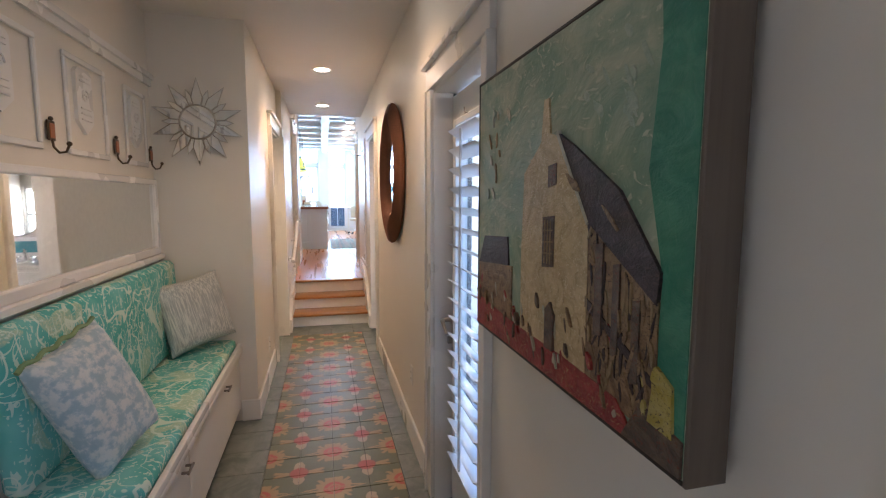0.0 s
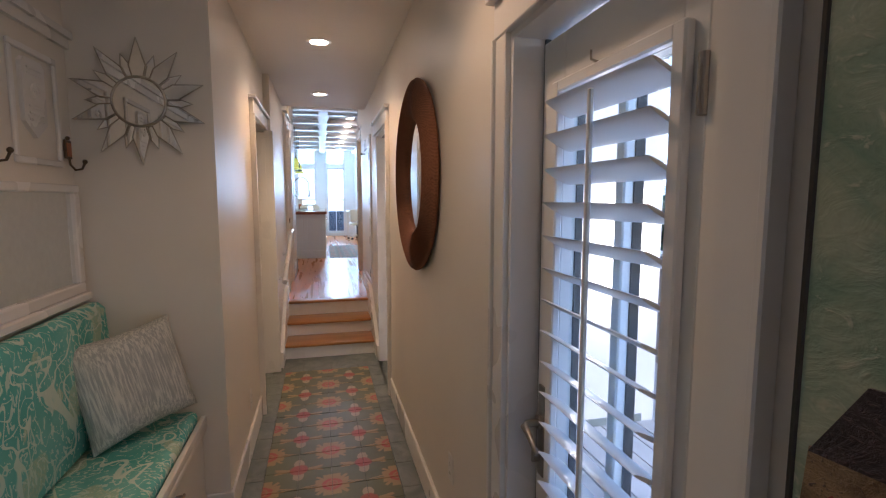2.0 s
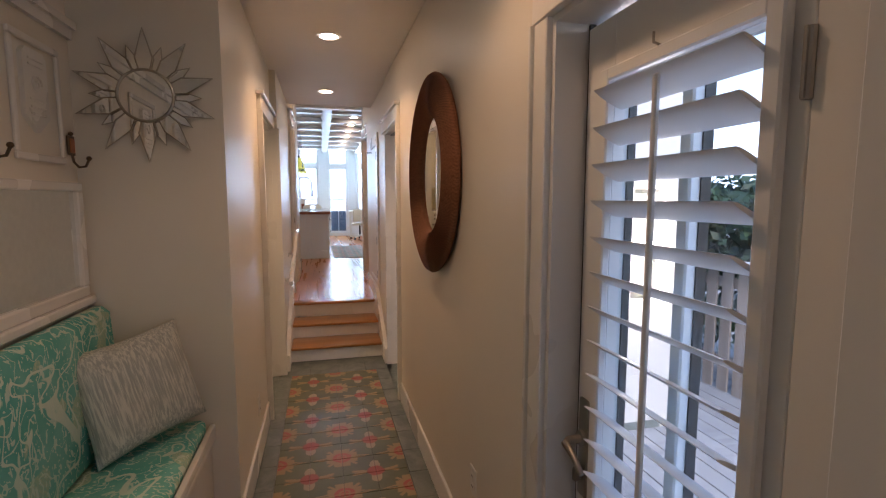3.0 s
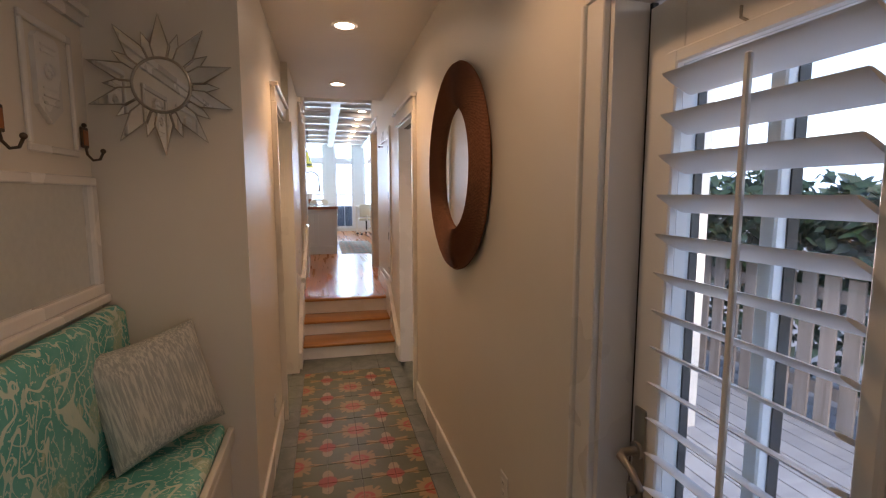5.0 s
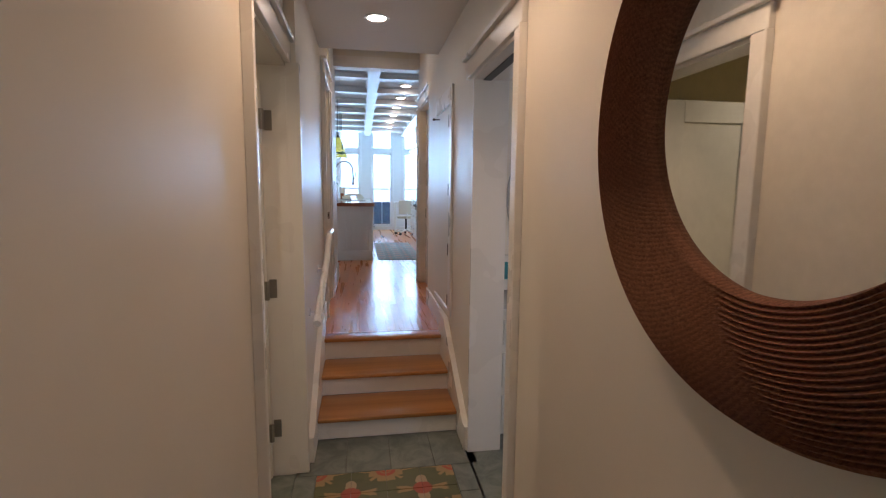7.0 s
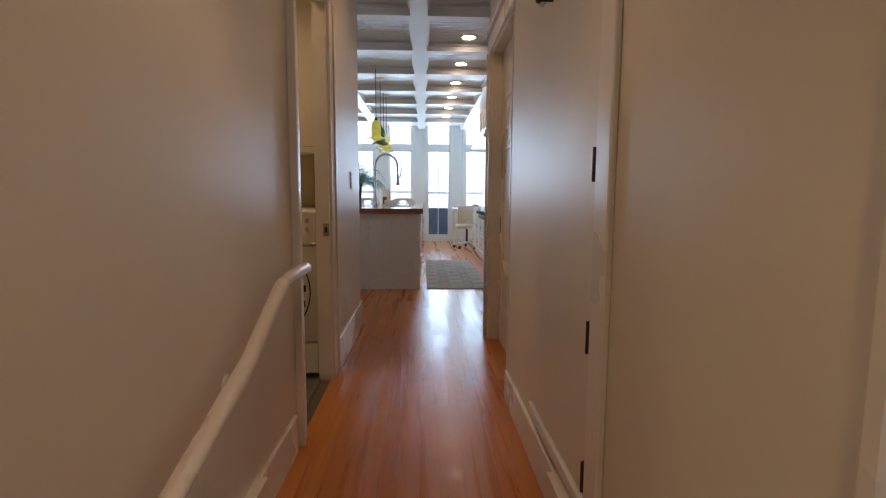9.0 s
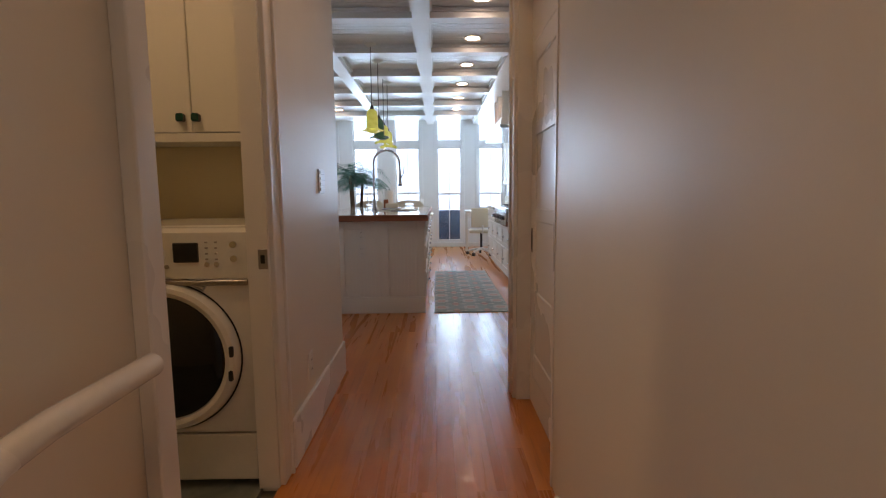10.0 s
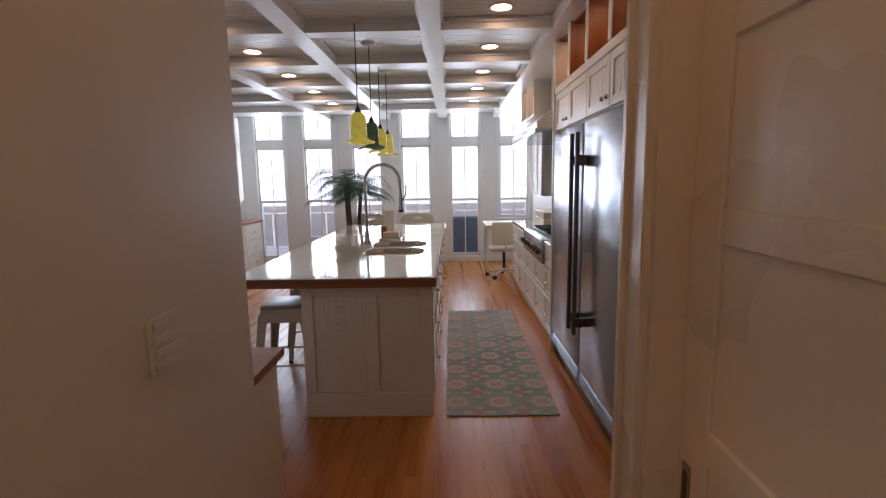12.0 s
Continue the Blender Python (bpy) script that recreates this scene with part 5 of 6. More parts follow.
# ---- window wall ----
for k, c in enumerate(BAYS):
    z0 = UP + 0.1 if k in (0, 4) else (0.9 if k == 1 else 1.25)
    door = k == 4
    w = tagged(thing("door_terrace" if door else "window_%d" % (k + 1), (c, FY + 0.05, z0), "narrow white glazed terrace door below a transom" if door else "tall narrow white sash window below a transom", "door" if door else "window"), kind="structure")
    a, b = c - WD, c + WD
    fr = part("window_frame", boxes((a, a + 0.035, FY + 0.02, FY + 0.12, z0, 2.56), (b - 0.035, b, FY + 0.02, FY + 0.12, z0, 2.56), (a, b, FY + 0.02, FY + 0.12, 2.52, 2.56), (a, b, FY + 0.02, FY + 0.12, z0, z0 + 0.05),
                                    (a, a + 0.03, FY + 0.02, FY + 0.12, 2.66, 3.15), (b - 0.03, b, FY + 0.02, FY + 0.12, 2.66, 3.15), (a, b, FY + 0.02, FY + 0.12, 3.12, 3.15), (a, b, FY + 0.02, FY + 0.12, 2.66, 2.70)), "kitchen", w)
    mid = 1.60 if k < 4 else 1.585
    part("meeting_rail", box(a + 0.035, b - 0.035, FY + 0.04, FY + 0.09, mid - 0.02, mid + 0.025, 0.003), "kitchen", w)
    part("muntin", box(c - 0.009, c + 0.009, FY + 0.05, FY + 0.08, z0 + 0.05, 2.52), "kitchen", w)
    part("muntin", box(c - 0.009, c + 0.009, FY + 0.05, FY + 0.08, 2.70, 3.12), "kitchen", w)
    part("pane", box(a + 0.03, b - 0.03, FY + 0.062, FY + 0.066, z0 + 0.05, 2.53), "glass", w).visible_shadow = False
    part("pane", box(a + 0.03, b - 0.03, FY + 0.062, FY + 0.066, 2.69, 3.13), "glass", w).visible_shadow = False
    for q in ((a - 0.06, a, z0, 3.19), (b, b + 0.06, z0, 3.19)):
        part("side_casing", box(q[0], q[1], FY - 0.02, FY, q[2], q[3], 0.003), "kitchen", w)
    if not door:
        part("window_sill", box(a - 0.08, b + 0.08, FY - 0.06, FY + 0.02, z0 - 0.03, z0, 0.005), "kitchen", w)
board("baseboard_kitchen_far", -2.2, 3.05, FY - 0.018, FY, UP, UP + 0.09)

# ---- island ----
IX0, IX1, IY0, IY1 = 0.65, 1.455, 11.55, 15.0
isl = thing("kitchen_island", (1.0, 13.2, UP), "white beadboard kitchen island with drawers on its side", "island")
part("body", box(IX0 + 0.02, IX1 - 0.02, IY0 + 0.02, IY1, UP, 1.325), "cabinet", isl)
part("base_board", box(IX0, IX1, IY0 - 0.006, IY0 + 0.02, UP, 0.615, 0.004), "cabinet", isl)
for a in ((IX0, IX0 + 0.07), (1.045, 1.12), (IX1 - 0.07, IX1)):
    part("end_stile", box(*a, IY0, IY0 + 0.02, 0.615, 1.325, 0.003), "cabinet", isl)
part("end_rail", box(IX0 + 0.07, IX1 - 0.07, IY0 + 0.001, IY0 + 0.02, 1.24, 1.325, 0.003), "cabinet", isl)
x = IX0 + 0.072
while x < IX1 - 0.08:
    if not 1.02 < x < 1.12:
        part("bead", box(x, x + 0.0334, IY0 + 0.017, IY0 + 0.02, 0.615, 1.24, 0.0014), "cabinet", isl)
    x += 0.034
part("left_side", box(IX0, IX0 + 0.02, IY0 + 0.02, IY1, UP, 1.325, 0.003), "cabinet", isl)
for j in range(6):
    y = IY0 + 0.06 + j * 0.57
    for z0, z1 in ((0.60, 0.84), (0.86, 1.08), (1.10, 1.30)):
        dr = shaker("drawer", isl, "x", IX1 - 0.012, 1, y, y + 0.54, z0, z1)
        part("knob", ball((IX1 + 0.03, y + 0.27, (z0 + z1) / 2), 0.014, u=12, v=8), "chrome", dr, "chrome knob")
ct = thing("island_counter", (0.87, 13.2, 1.325), "polished pale counter with a reddish wood edge", "counter")
SX0, SX1, SY0, SY1 = 0.88, 1.36, 12.30, 13.2
ring = bmesh.new()
xs, ys = (0.255, SX0, SX1, 1.475), (11.46, SY0, SY1, 15.07)
grid = {(i, j, k): ring.verts.new((xs[i], ys[j], z)) for i in range(4) for j in range(4) for k, z in enumerate((1.336, 1.374))}
for i in range(3):
    for j in range(3):
        if (i, j) != (1, 1):
            for k in (0, 1):
                ring.faces.new([grid[p, q, k] for p, q in ((i, j), (i + 1, j), (i + 1, j + 1), (i, j + 1))])
for p, q in (((1, 1), (2, 1)), ((2, 1), (2, 2)), ((2, 2), (1, 2)), ((1, 2), (1, 1))):
    ring.faces.new((grid[p + (0,)], grid[q + (0,)], grid[q + (1,)], grid[p + (1,)]))
for n3 in range(3):
    for p, q in (((n3, 0), (n3 + 1, 0)), ((n3, 3), (n3 + 1, 3)), ((0, n3), (0, n3 + 1)), ((3, n3), (3, n3 + 1))):
        ring.faces.new((grid[p + (0,)], grid[q + (0,)], grid[q + (1,)], grid[p + (1,)]))
part("slab", ring, "quartz", ct)
part("underlay", boxes((0.27, SX0, 11.47, 15.06, 1.322, 1.336), (SX1, 1.465, 11.47, 15.06, 1.322, 1.336)), "counterwood", ct)
for a in ((0.24, 1.49, 11.445, 11.46), (0.24, 1.49, 15.07, 15.085), (0.24, 0.255, 11.46, 15.07), (1.475, 1.49, 11.46, 15.07)):
    part("wood_edge", box(*a, 1.318, 1.372, 0.003), "counterwood", ct, "reddish wood edge")
for a, b in ((SY0, 12.75), (12.78, SY1)):
    for cx, dx in ((SX0, 1), (SX1, -1)):
        for cy, dy in ((a, 1), (b, -1)):
            r = 0.15
            arc = [(cx + dx * r * (1 - math.cos(radians(t))), cy + dy * r * (1 - math.sin(radians(t)))) for t in range(0, 91, 15)]
            fil = bmesh.new()
            for p, q in zip(arc, arc[1:]):
                prism([(cx, cy), p, q] if dx * dy > 0 else [(cx, cy), q, p], "z", 1.336, 1.3735, fil)
            part("rounded_corner", fil, "quartz", ct)
snk = thing("sink", (1.13, 12.76, 1.15), "double-bowl stainless sink set in the counter", "sink")
for a, b in ((SY0, 12.75), (12.78, SY1)):
    part("bowl", boxes((SX0 - 0.004, SX0 + 0.004, a, b, 1.16, 1.365), (SX1 - 0.004, SX1 + 0.004, a, b, 1.16, 1.365), (SX0, SX1, a - 0.004, a + 0.004, 1.16, 1.365), (SX0, SX1, b - 0.004, b + 0.004, 1.16, 1.365), (SX0, SX1, a, b, 1.15, 1.16)), "sinksteel", snk)
part("divider", box(SX0, SX1, 12.75, 12.78, 1.33, 1.355, 0.006), "sinksteel", snk)
fx, fy = 0.82, 13.0
fa = thing("kitchen_faucet", (fx, fy, 1.374), "tall chrome spring faucet with a pull-down spray", "faucet")
pts = [(fx, fy, 1.374 + 0.05 * k) for k in range(11)]
R = 0.155
pts += [(fx + R - R * math.cos(radians(a)), fy, 1.93 + R * math.sin(radians(a))) for a in range(10, 180, 12)]
pts += [(fx + 2 * R, fy, 1.90), (fx + 2 * R + 0.005, fy, 1.82)]
part("neck", tube(pts, 0.012, 12), "darkchrome", fa, smooth=80)
coil = []
for k in range(240):
    f = k / 239 * (len(pts) - 9) + 7
    i = int(f)
    p = Vector(pts[i]).lerp(Vector(pts[min(i + 1, len(pts) - 1)]), f - i)
    q = (Vector(pts[min(i + 1, len(pts) - 1)]) - Vector(pts[i])).normalized()
    s = Vector((0, 1, 0)).cross(q)
    coil.append(p + (Vector((0, 1, 0)) * math.cos(k * 1.25) + s * math.sin(k * 1.25)) * 0.017)
part("spring", tube(coil, 0.003, 5), "darkchrome", fa, smooth=80)
part("base", lathe([(0.034, 0.0), (0.034, 0.02), (0.024, 0.04), (0.022, 0.11), (0.016, 0.13)], (fx, fy, 1.374), 20), "chrome", fa)
part("side_lever", tube([(fx, fy, 1.44), (fx - 0.05, fy, 1.45), (fx - 0.075, fy, 1.49)], 0.008, 8), "chrome", fa)
part("spray_head", lathe([(0.014, 0.14), (0.018, 0.10), (0.017, 0.04), (0.026, 0.0)], (fx + 2 * R + 0.005, fy, 1.68), 18), "darkchrome", fa)
part("spray_tip", cyl((fx + 2 * R + 0.005, fy, 1.66), (fx + 2 * R + 0.005, fy, 1.682), 0.024, n=16), "black", fa)
part("spray_trigger", tube([(fx + 2 * R + 0.02, fy, 1.76), (fx + 2 * R + 0.05, fy, 1.82), (fx + 2 * R + 0.055, fy, 1.90)], 0.006, 8), "black", fa)
cd = thing("soap_caddy", (0.98, 13.35, 1.374), "small tray with soap bars beside the faucet", "tray")
part("tray", box(0.88, 1.10, 13.28, 13.42, 1.374, 1.392, 0.005), "chrome", cd)
part("soap_box", box(0.92, 1.08, 13.30, 13.36, 1.392, 1.45, 0.006), "cream", cd, "cream box")
part("brush", box(0.89, 0.95, 13.37, 13.41, 1.392, 1.50, 0.008), "boxwood", cd, "brown wooden brush")
solo("paper_roll", cyl((0.90, 14.0, 1.374), (0.90, 14.0, 1.62), 0.06, n=24), "white_plastic", "white paper roll standing on the counter", "paper roll")


def stool():
    """Sheet-metal stool: dished square seat, flared apron, pressed legs that taper to the foot."""
    t = thing("bar_stool", (0, 0, 0), "pale metal stool with a grey seat and splayed legs", "stool", "stools at the island")
    part("seat", box(-0.155, 0.155, -0.155, 0.155, 0.632, 0.658, 0.012, 3), "stool_seat", t, "brushed grey seat")
    top, low = 0.150, 0.168
    for k in range(4):
        m = Matrix.Rotation(k * math.pi / 2, 4, "Z")
        bm = bmesh.new()
        v = [bm.verts.new(m @ Vector(p)) for p in ((-top, -top, 0.635), (top, -top, 0.635), (low, -low, 0.52), (0.09, -low, 0.545), (-0.09, -low, 0.545), (-low, -low, 0.52),
                                                   (-top, -top + 0.006, 0.635), (top, -top + 0.006, 0.635), (low, -low + 0.006, 0.52), (0.09, -low + 0.006, 0.545), (-0.09, -low + 0.006, 0.545), (-low, -low + 0.006, 0.52))]
        bm.faces.new(v[:6])
        bm.faces.new(v[6:][::-1])
        for a in range(6):
            b = (a + 1) % 6
            bm.faces.new((v[a], v[b], v[b + 6], v[a + 6]))
        part("apron", bm, "stool_metal", t)
        c, d = (1, 1, -1, -1)[k], (1, -1, -1, 1)[k]
        bm = bmesh.new()
        hi = [bm.verts.new((c * (0.165 - a), d * (0.165 - b), 0.60)) for a, b in ((0, 0), (0.062, 0), (0.062, 0.012), (0.012, 0.012), (0.012, 0.062), (0, 0.062))]
        lo = [bm.verts.new((c * (0.222 - a), d * (0.222 - b), 0.02)) for a, b in ((0, 0), (0.032, 0), (0.032, 0.012), (0.012, 0.012), (0.012, 0.032), (0, 0.032))]
        bm.faces.new(hi)
        bm.faces.new(lo[::-1])
        for a in range(6):
            b = (a + 1) % 6
            bm.faces.new((hi[a], lo[a], lo[b], hi[b]))
        lg = part("leg", bm, "stool_metal", t)
        part("foot", box(min(c * 0.19, c * 0.224), max(c * 0.19, c * 0.224), min(d * 0.19, d * 0.224), max(d * 0.19, d * 0.224), 0.0, 0.022, 0.003), "black", lg)
    for k in range(4):
        a, b = math.pi / 4 + k * math.pi / 2, math.pi / 4 + (k + 1) * math.pi / 2
        part("footrest", tube([(0.268 * math.cos(a), 0.268 * math.sin(a), 0.25), (0.268 * math.cos(b), 0.268 * math.sin(b), 0.25)], 0.008, 6), "stool_metal", t)
    return t


s0 = stool()
s0.matrix_basis = pose(0.43, 11.97, UP, 0, 0, 4)
for y in (12.75, 13.55):
    copy_thing(s0, pose(0.36, y, UP, 0, 0, 20))

# desk by the opening, hutch on the left wall
dk = thing("wood_counter", (0.3, 10.4, UP), "low built-in counter with a reddish wood top", "counter")
part("top", box(-0.9, 0.82, 10.052, 10.76, 1.165, 1.205, 0.006, 2), "counterwood", dk)
part("panel", box(-0.9, 0.79, 10.055, 10.73, UP, 1.165, 0.003), "cabinet", dk)
hu = thing("hutch", (-1.9, 15.5, UP), "white hutch with drawers and a wood counter", "cabinet")
part("base", box(-2.195, -1.62, 14.0, 16.7, UP + 0.09, 1.30), "cabinet", hu)
part("plinth", box(-2.195, -1.68, 14.0, 16.68, UP, UP + 0.09), "counterwood", hu)
part("top", box(-2.195, -1.59, 13.98, 16.73, 1.30, 1.34, 0.005), "counterwood", hu, "reddish wood top")
part("upper", box(-2.195, -1.87, 14.0, 16.6, 1.62, 3.02, 0.004), "cabinet", hu)
for j in range(4):
    y = 14.03 + j * 0.665
    for z0, z1 in ((0.57, 0.80), (0.82, 1.04), (1.06, 1.27)):
        dr = part("drawer", box(-1.62, -1.60, y, y + 0.64, z0, z1, 0.003), "cabinet", hu)
        part("knob", ball((-1.585, y + 0.32, (z0 + z1) / 2), 0.014, u=12, v=8), "chrome", dr, "chrome knob")
    part("upper_door", box(-1.87, -1.85, y, y + 0.63, 1.66, 2.98, 0.004), "cabinet", hu)

# ---- right run: refrigerators, range, hood, desk ----
FX = 2.43
for k, (a, b) in enumerate(((10.95, 11.80), (11.82, 12.70))):
    f = thing("refrigerator", (2.7, (a + b) / 2, UP), "tall brushed stainless refrigerator with a long bar handle", "refrigerator", "pair of refrigerators")
    part("body", box(FX + 0.03, 3.045, a, b, UP + 0.02, 2.30), "darksteel", f)
    dr = part("door", box(FX, FX + 0.03, a + 0.006, b - 0.006, 0.66, 2.29, 0.006, 2), "steel", f, "brushed stainless door")
    hy = b - 0.06 if k == 0 else a + 0.06
    part("handle", cyl((FX - 0.055, hy, 0.92), (FX - 0.055, hy, 2.22), 0.014, n=14), "darksteel", dr, "dark steel bar handle")
    for z in (1.0, 2.05):
        part("handle_mount", box(FX - 0.06, FX, hy - 0.014, hy + 0.014, z - 0.03, z + 0.03, 0.004), "darksteel", dr)
    gr = part("grille", box(FX + 0.008, FX + 0.03, a + 0.01, b - 0.01, UP + 0.09, 0.645), "steel", f, "louvred steel grille")
    for z in range(5):
        part("grille_slat", box(FX - 0.002, FX + 0.012, a + 0.02, b - 0.02, 0.562 + z * 0.016, 0.570 + z * 0.016, 0.002), "steel", gr)
    part("plinth", box(FX + 0.05, 3.0, a, b, UP, UP + 0.09), "black", f)
solo("end_pillar", boxes((FX - 0.005, 3.045, 12.704, 12.735, UP, 2.60), bev=0.003), "cabinet", "white end panel beside the refrigerator", "panel")
ob = thing("over_cabinet", (2.7, 11.9, 2.305), "white beadboard cabinets with lit open wood niches above", "cabinet")
part("carcass", box(FX + 0.03, 3.045, 10.9, 12.70, 2.305, 2.615), "cabinet", ob)
part("rail", box(FX + 0.005, FX + 0.03, 10.9, 12.70, 2.60, 2.655, 0.003), "cabinet", ob)
for j in range(4):
    a = 10.92 + j * 0.445
    dr = shaker("door", ob, "x", FX + 0.03, -1, a, a + 0.435, 2.315, 2.595, rim=0.05, beads=7)
    ky = a + 0.40 if j % 2 == 0 else a + 0.035
    part("knob", ball((FX - 0.018, ky, 2.36), 0.013, u=12, v=8), "chrome", dr, "chrome knob")
part("niche_back", boxes((2.80, 2.82, 10.9, 12.70, 2.655, 3.02), (FX + 0.03, 2.80, 10.9, 12.70, 2.636, 2.655), (FX + 0.03, 2.80, 10.9, 12.70, 3.0, 3.018)), "boxwood", ob, "warm wood niche lining")
for j in range(5):
    y = 10.9 + j * 0.445
    part("niche_post", box(FX + 0.005, 2.80, y, y + 0.028, 2.655, 3.02, 0.003), "cabinet" if j in (0, 4) else "boxwood", ob)
    part("niche_face", box(FX - 0.001, FX + 0.007, y - 0.01, y + 0.04, 2.655, 3.02, 0.002), "cabinet", ob)
    if j < 4:
        if j:
            spot("niche_lamp", (2.55, y + 0.22, 2.98), 0.5, WARM, 160, 0.02)
        part("puck_light", lathe([(0.0, -0.012), (0.026, -0.012), (0.03, 0.0)], (2.55, y + 0.22, 2.998), 16), "lamp_warm", ob, "small lit puck light")

bc = thing("base_cabinets", (2.75, 14, UP), "white base drawers with chrome knobs", "cabinet")
part("body", box(2.47, 3.045, 12.74, 15.40, UP + 0.09, 1.325), "cabinet", bc)
part("plinth", box(2.50, 3.04, 12.74, 15.38, UP, UP + 0.09), "cabinet", bc)
j = 0
for a, b in ((12.75, 13.08), (13.10, 13.64), (13.66, 14.22), (14.24, 14.80), (14.82, 15.38)):
    rng = 13.09 < (a + b) / 2 < 14.23
    for z0, z1 in ((0.57, 0.86), (0.88, 1.13)) + (() if rng else ((1.15, 1.31),)):
        dr = shaker("drawer", bc, "x", 2.465, -1, a, b, z0, z1)
        part("knob", ball((2.425, (a + b) / 2, (z0 + z1) / 2), 0.014, u=12, v=8), "chrome", dr, "chrome knob")
cw = thing("range_counter", (2.75, 14, 1.325), "pale counter beside the range", "counter")
part("slab", box(2.44, 3.045, 12.74, 13.09, 1.327, 1.367, 0.003), "quartz", cw)
part("slab", box(2.44, 3.045, 14.23, 15.42, 1.327, 1.367, 0.003), "quartz", cw)
rg = thing("gas_range", (2.75, 13.66, 1.15), "stainless range top with black knobs and grates", "range")
part("body", box(2.415, 3.04, 13.10, 14.22, 1.15, 1.372, 0.012, 2), "steel", rg)
part("cooktop", box(2.50, 3.02, 13.12, 14.20, 1.372, 1.378), "black", rg)
for j in range(7):
    y = 13.2 + j * 0.155
    kn = part("knob", cyl((2.415, y, 1.255), (2.375, y, 1.255), 0.027, 0.022, 18), "black", rg, "black range knob")
    part("knob_collar", cyl((2.418, y, 1.255), (2.408, y, 1.255), 0.034, n=18), "chrome", kn)
for j in range(3):
    y = 13.15 + j * 0.355
    g = bmesh.new()
    for q in range(4):
        box(2.53, 3.0, y + q * 0.1, y + q * 0.1 + 0.014, 1.40, 1.414, bm=g)
    for q in range(3):
        box(2.55 + q * 0.2, 2.565 + q * 0.2, y, y + 0.314, 1.378, 1.40, bm=g)
    part("grate", g, "black", rg, "cast iron grate")
hd = thing("range_hood", (2.8, 13.66, 2.35), "white slanted range hood with a steel lip", "hood")
part("canopy", prism([(2.34, 2.37), (2.34, 2.43), (2.62, 2.63), (3.045, 2.63), (3.045, 2.37)], "y", 12.98, 14.62), "cabinet", hd)
part("lip", box(2.325, 3.045, 12.97, 14.63, 2.335, 2.372, 0.004), "steel", hd, "stainless lip")
part("vent_slot", box(2.336, 2.342, 13.5, 13.8, 2.392, 2.402), "black", hd)
part("chimney", box(2.70, 3.045, 13.2, 14.2, 2.63, 3.02, 0.004), "cabinet", hd)
up = thing("niche_cabinet", (2.85, 14.0, 2.63), "white open cabinet with lit wood niches over the hood", "cabinet")
for y0 in (12.78, 14.25, 14.72):
    part("niche", boxes((2.70, 2.72, y0, y0 + 0.4, 2.66, 3.01)), "boxwood", up, "warm wood niche")
    part("niche_side", boxes((2.52, 2.70, y0 - 0.03, y0, 2.66, 3.02), (2.52, 2.70, y0 + 0.4, y0 + 0.43, 2.66, 3.02), (2.52, 2.72, y0 - 0.03, y0 + 0.43, 2.635, 2.66)), "cabinet", up)
    part("puck_light", lathe([(0.0, -0.012), (0.026, -0.012), (0.03, 0.0)], (2.62, y0 + 0.2, 3.018), 16), "lamp_warm", up, "small lit puck light")
wc = thing("wall_cabinet", (2.9, 15.1, 1.75), "white wall cabinet past the range hood", "cabinet")
part("carcass", box(2.72, 3.045, 14.66, 15.40, 1.72, 2.62, 0.003), "cabinet", wc)
for a, b in ((14.67, 15.02), (15.04, 15.39)):
    shaker("door", wc, "x", 2.72, -1, a, b, 1.73, 2.61, rim=0.05)
sb = thing("spice_boxes", (2.8, 14.9, 1.367), "stack of small cream spice drawers on the counter", "drawers")
for j in range(4):
    for q in range(2):
        part("drawer", box(2.70, 2.95, 14.5 + j * 0.16, 14.65 + j * 0.16, 1.367 + q * 0.085, 1.445 + q * 0.085, 0.005), "cream", sb)

ds = thing("desk", (2.6, 16.2, UP), "white writing desk under the window", "desk")
part("top", box(2.10, 3.04, 15.75, 16.55, 1.235, 1.27, 0.006, 2), "cabinet", ds)
for x, y in ((2.15, 16.48), (2.98, 15.82), (2.98, 16.48)):
    part("leg", box(x - 0.025, x + 0.025, y - 0.025, y + 0.025, UP, 1.235, 0.004), "cabinet", ds)
part("apron", box(2.14, 3.0, 15.78, 15.80, 1.15, 1.235, 0.003), "cabinet", ds)
oc = thing("office_chair", (2.36, 15.9, UP), "white swivel office chair with a five-star base", "chair")
ox, oy = 2.38, 15.92
part("seat", box(ox - 0.22, ox + 0.22, oy - 0.2, oy + 0.22, 0.87, 0.93, 0.025, 3), "cream", oc)
part("backrest", box(ox - 0.2, ox + 0.2, oy - 0.26, oy - 0.22, 0.98, 1.32, 0.018, 3), "cream", oc)
part("back_post", tube([(ox, oy - 0.15, 0.87), (ox, oy - 0.27, 0.9), (ox, oy - 0.265, 1.02)], 0.015, 8), "white_plastic", oc)
part("column", cyl((ox, oy, 0.56), (ox, oy, 0.87), 0.022, n=14), "black", oc)
for k in range(5):
    a = 2 * math.pi * k / 5 + 0.3
    c, s = math.cos(a), math.sin(a)
    lg = part("base_leg", tube([(ox, oy, 0.58), (ox + 0.26 * c, oy + 0.26 * s, 0.53)], [0.025, 0.015], 8), "white_plastic", oc)
    part("caster", cyl((ox + 0.26 * c - 0.02 * s, oy + 0.26 * s + 0.02 * c, UP + 0.03), (ox + 0.26 * c + 0.02 * s, oy + 0.26 * s - 0.02 * c, UP + 0.03), 0.03, n=14), "black", lg)


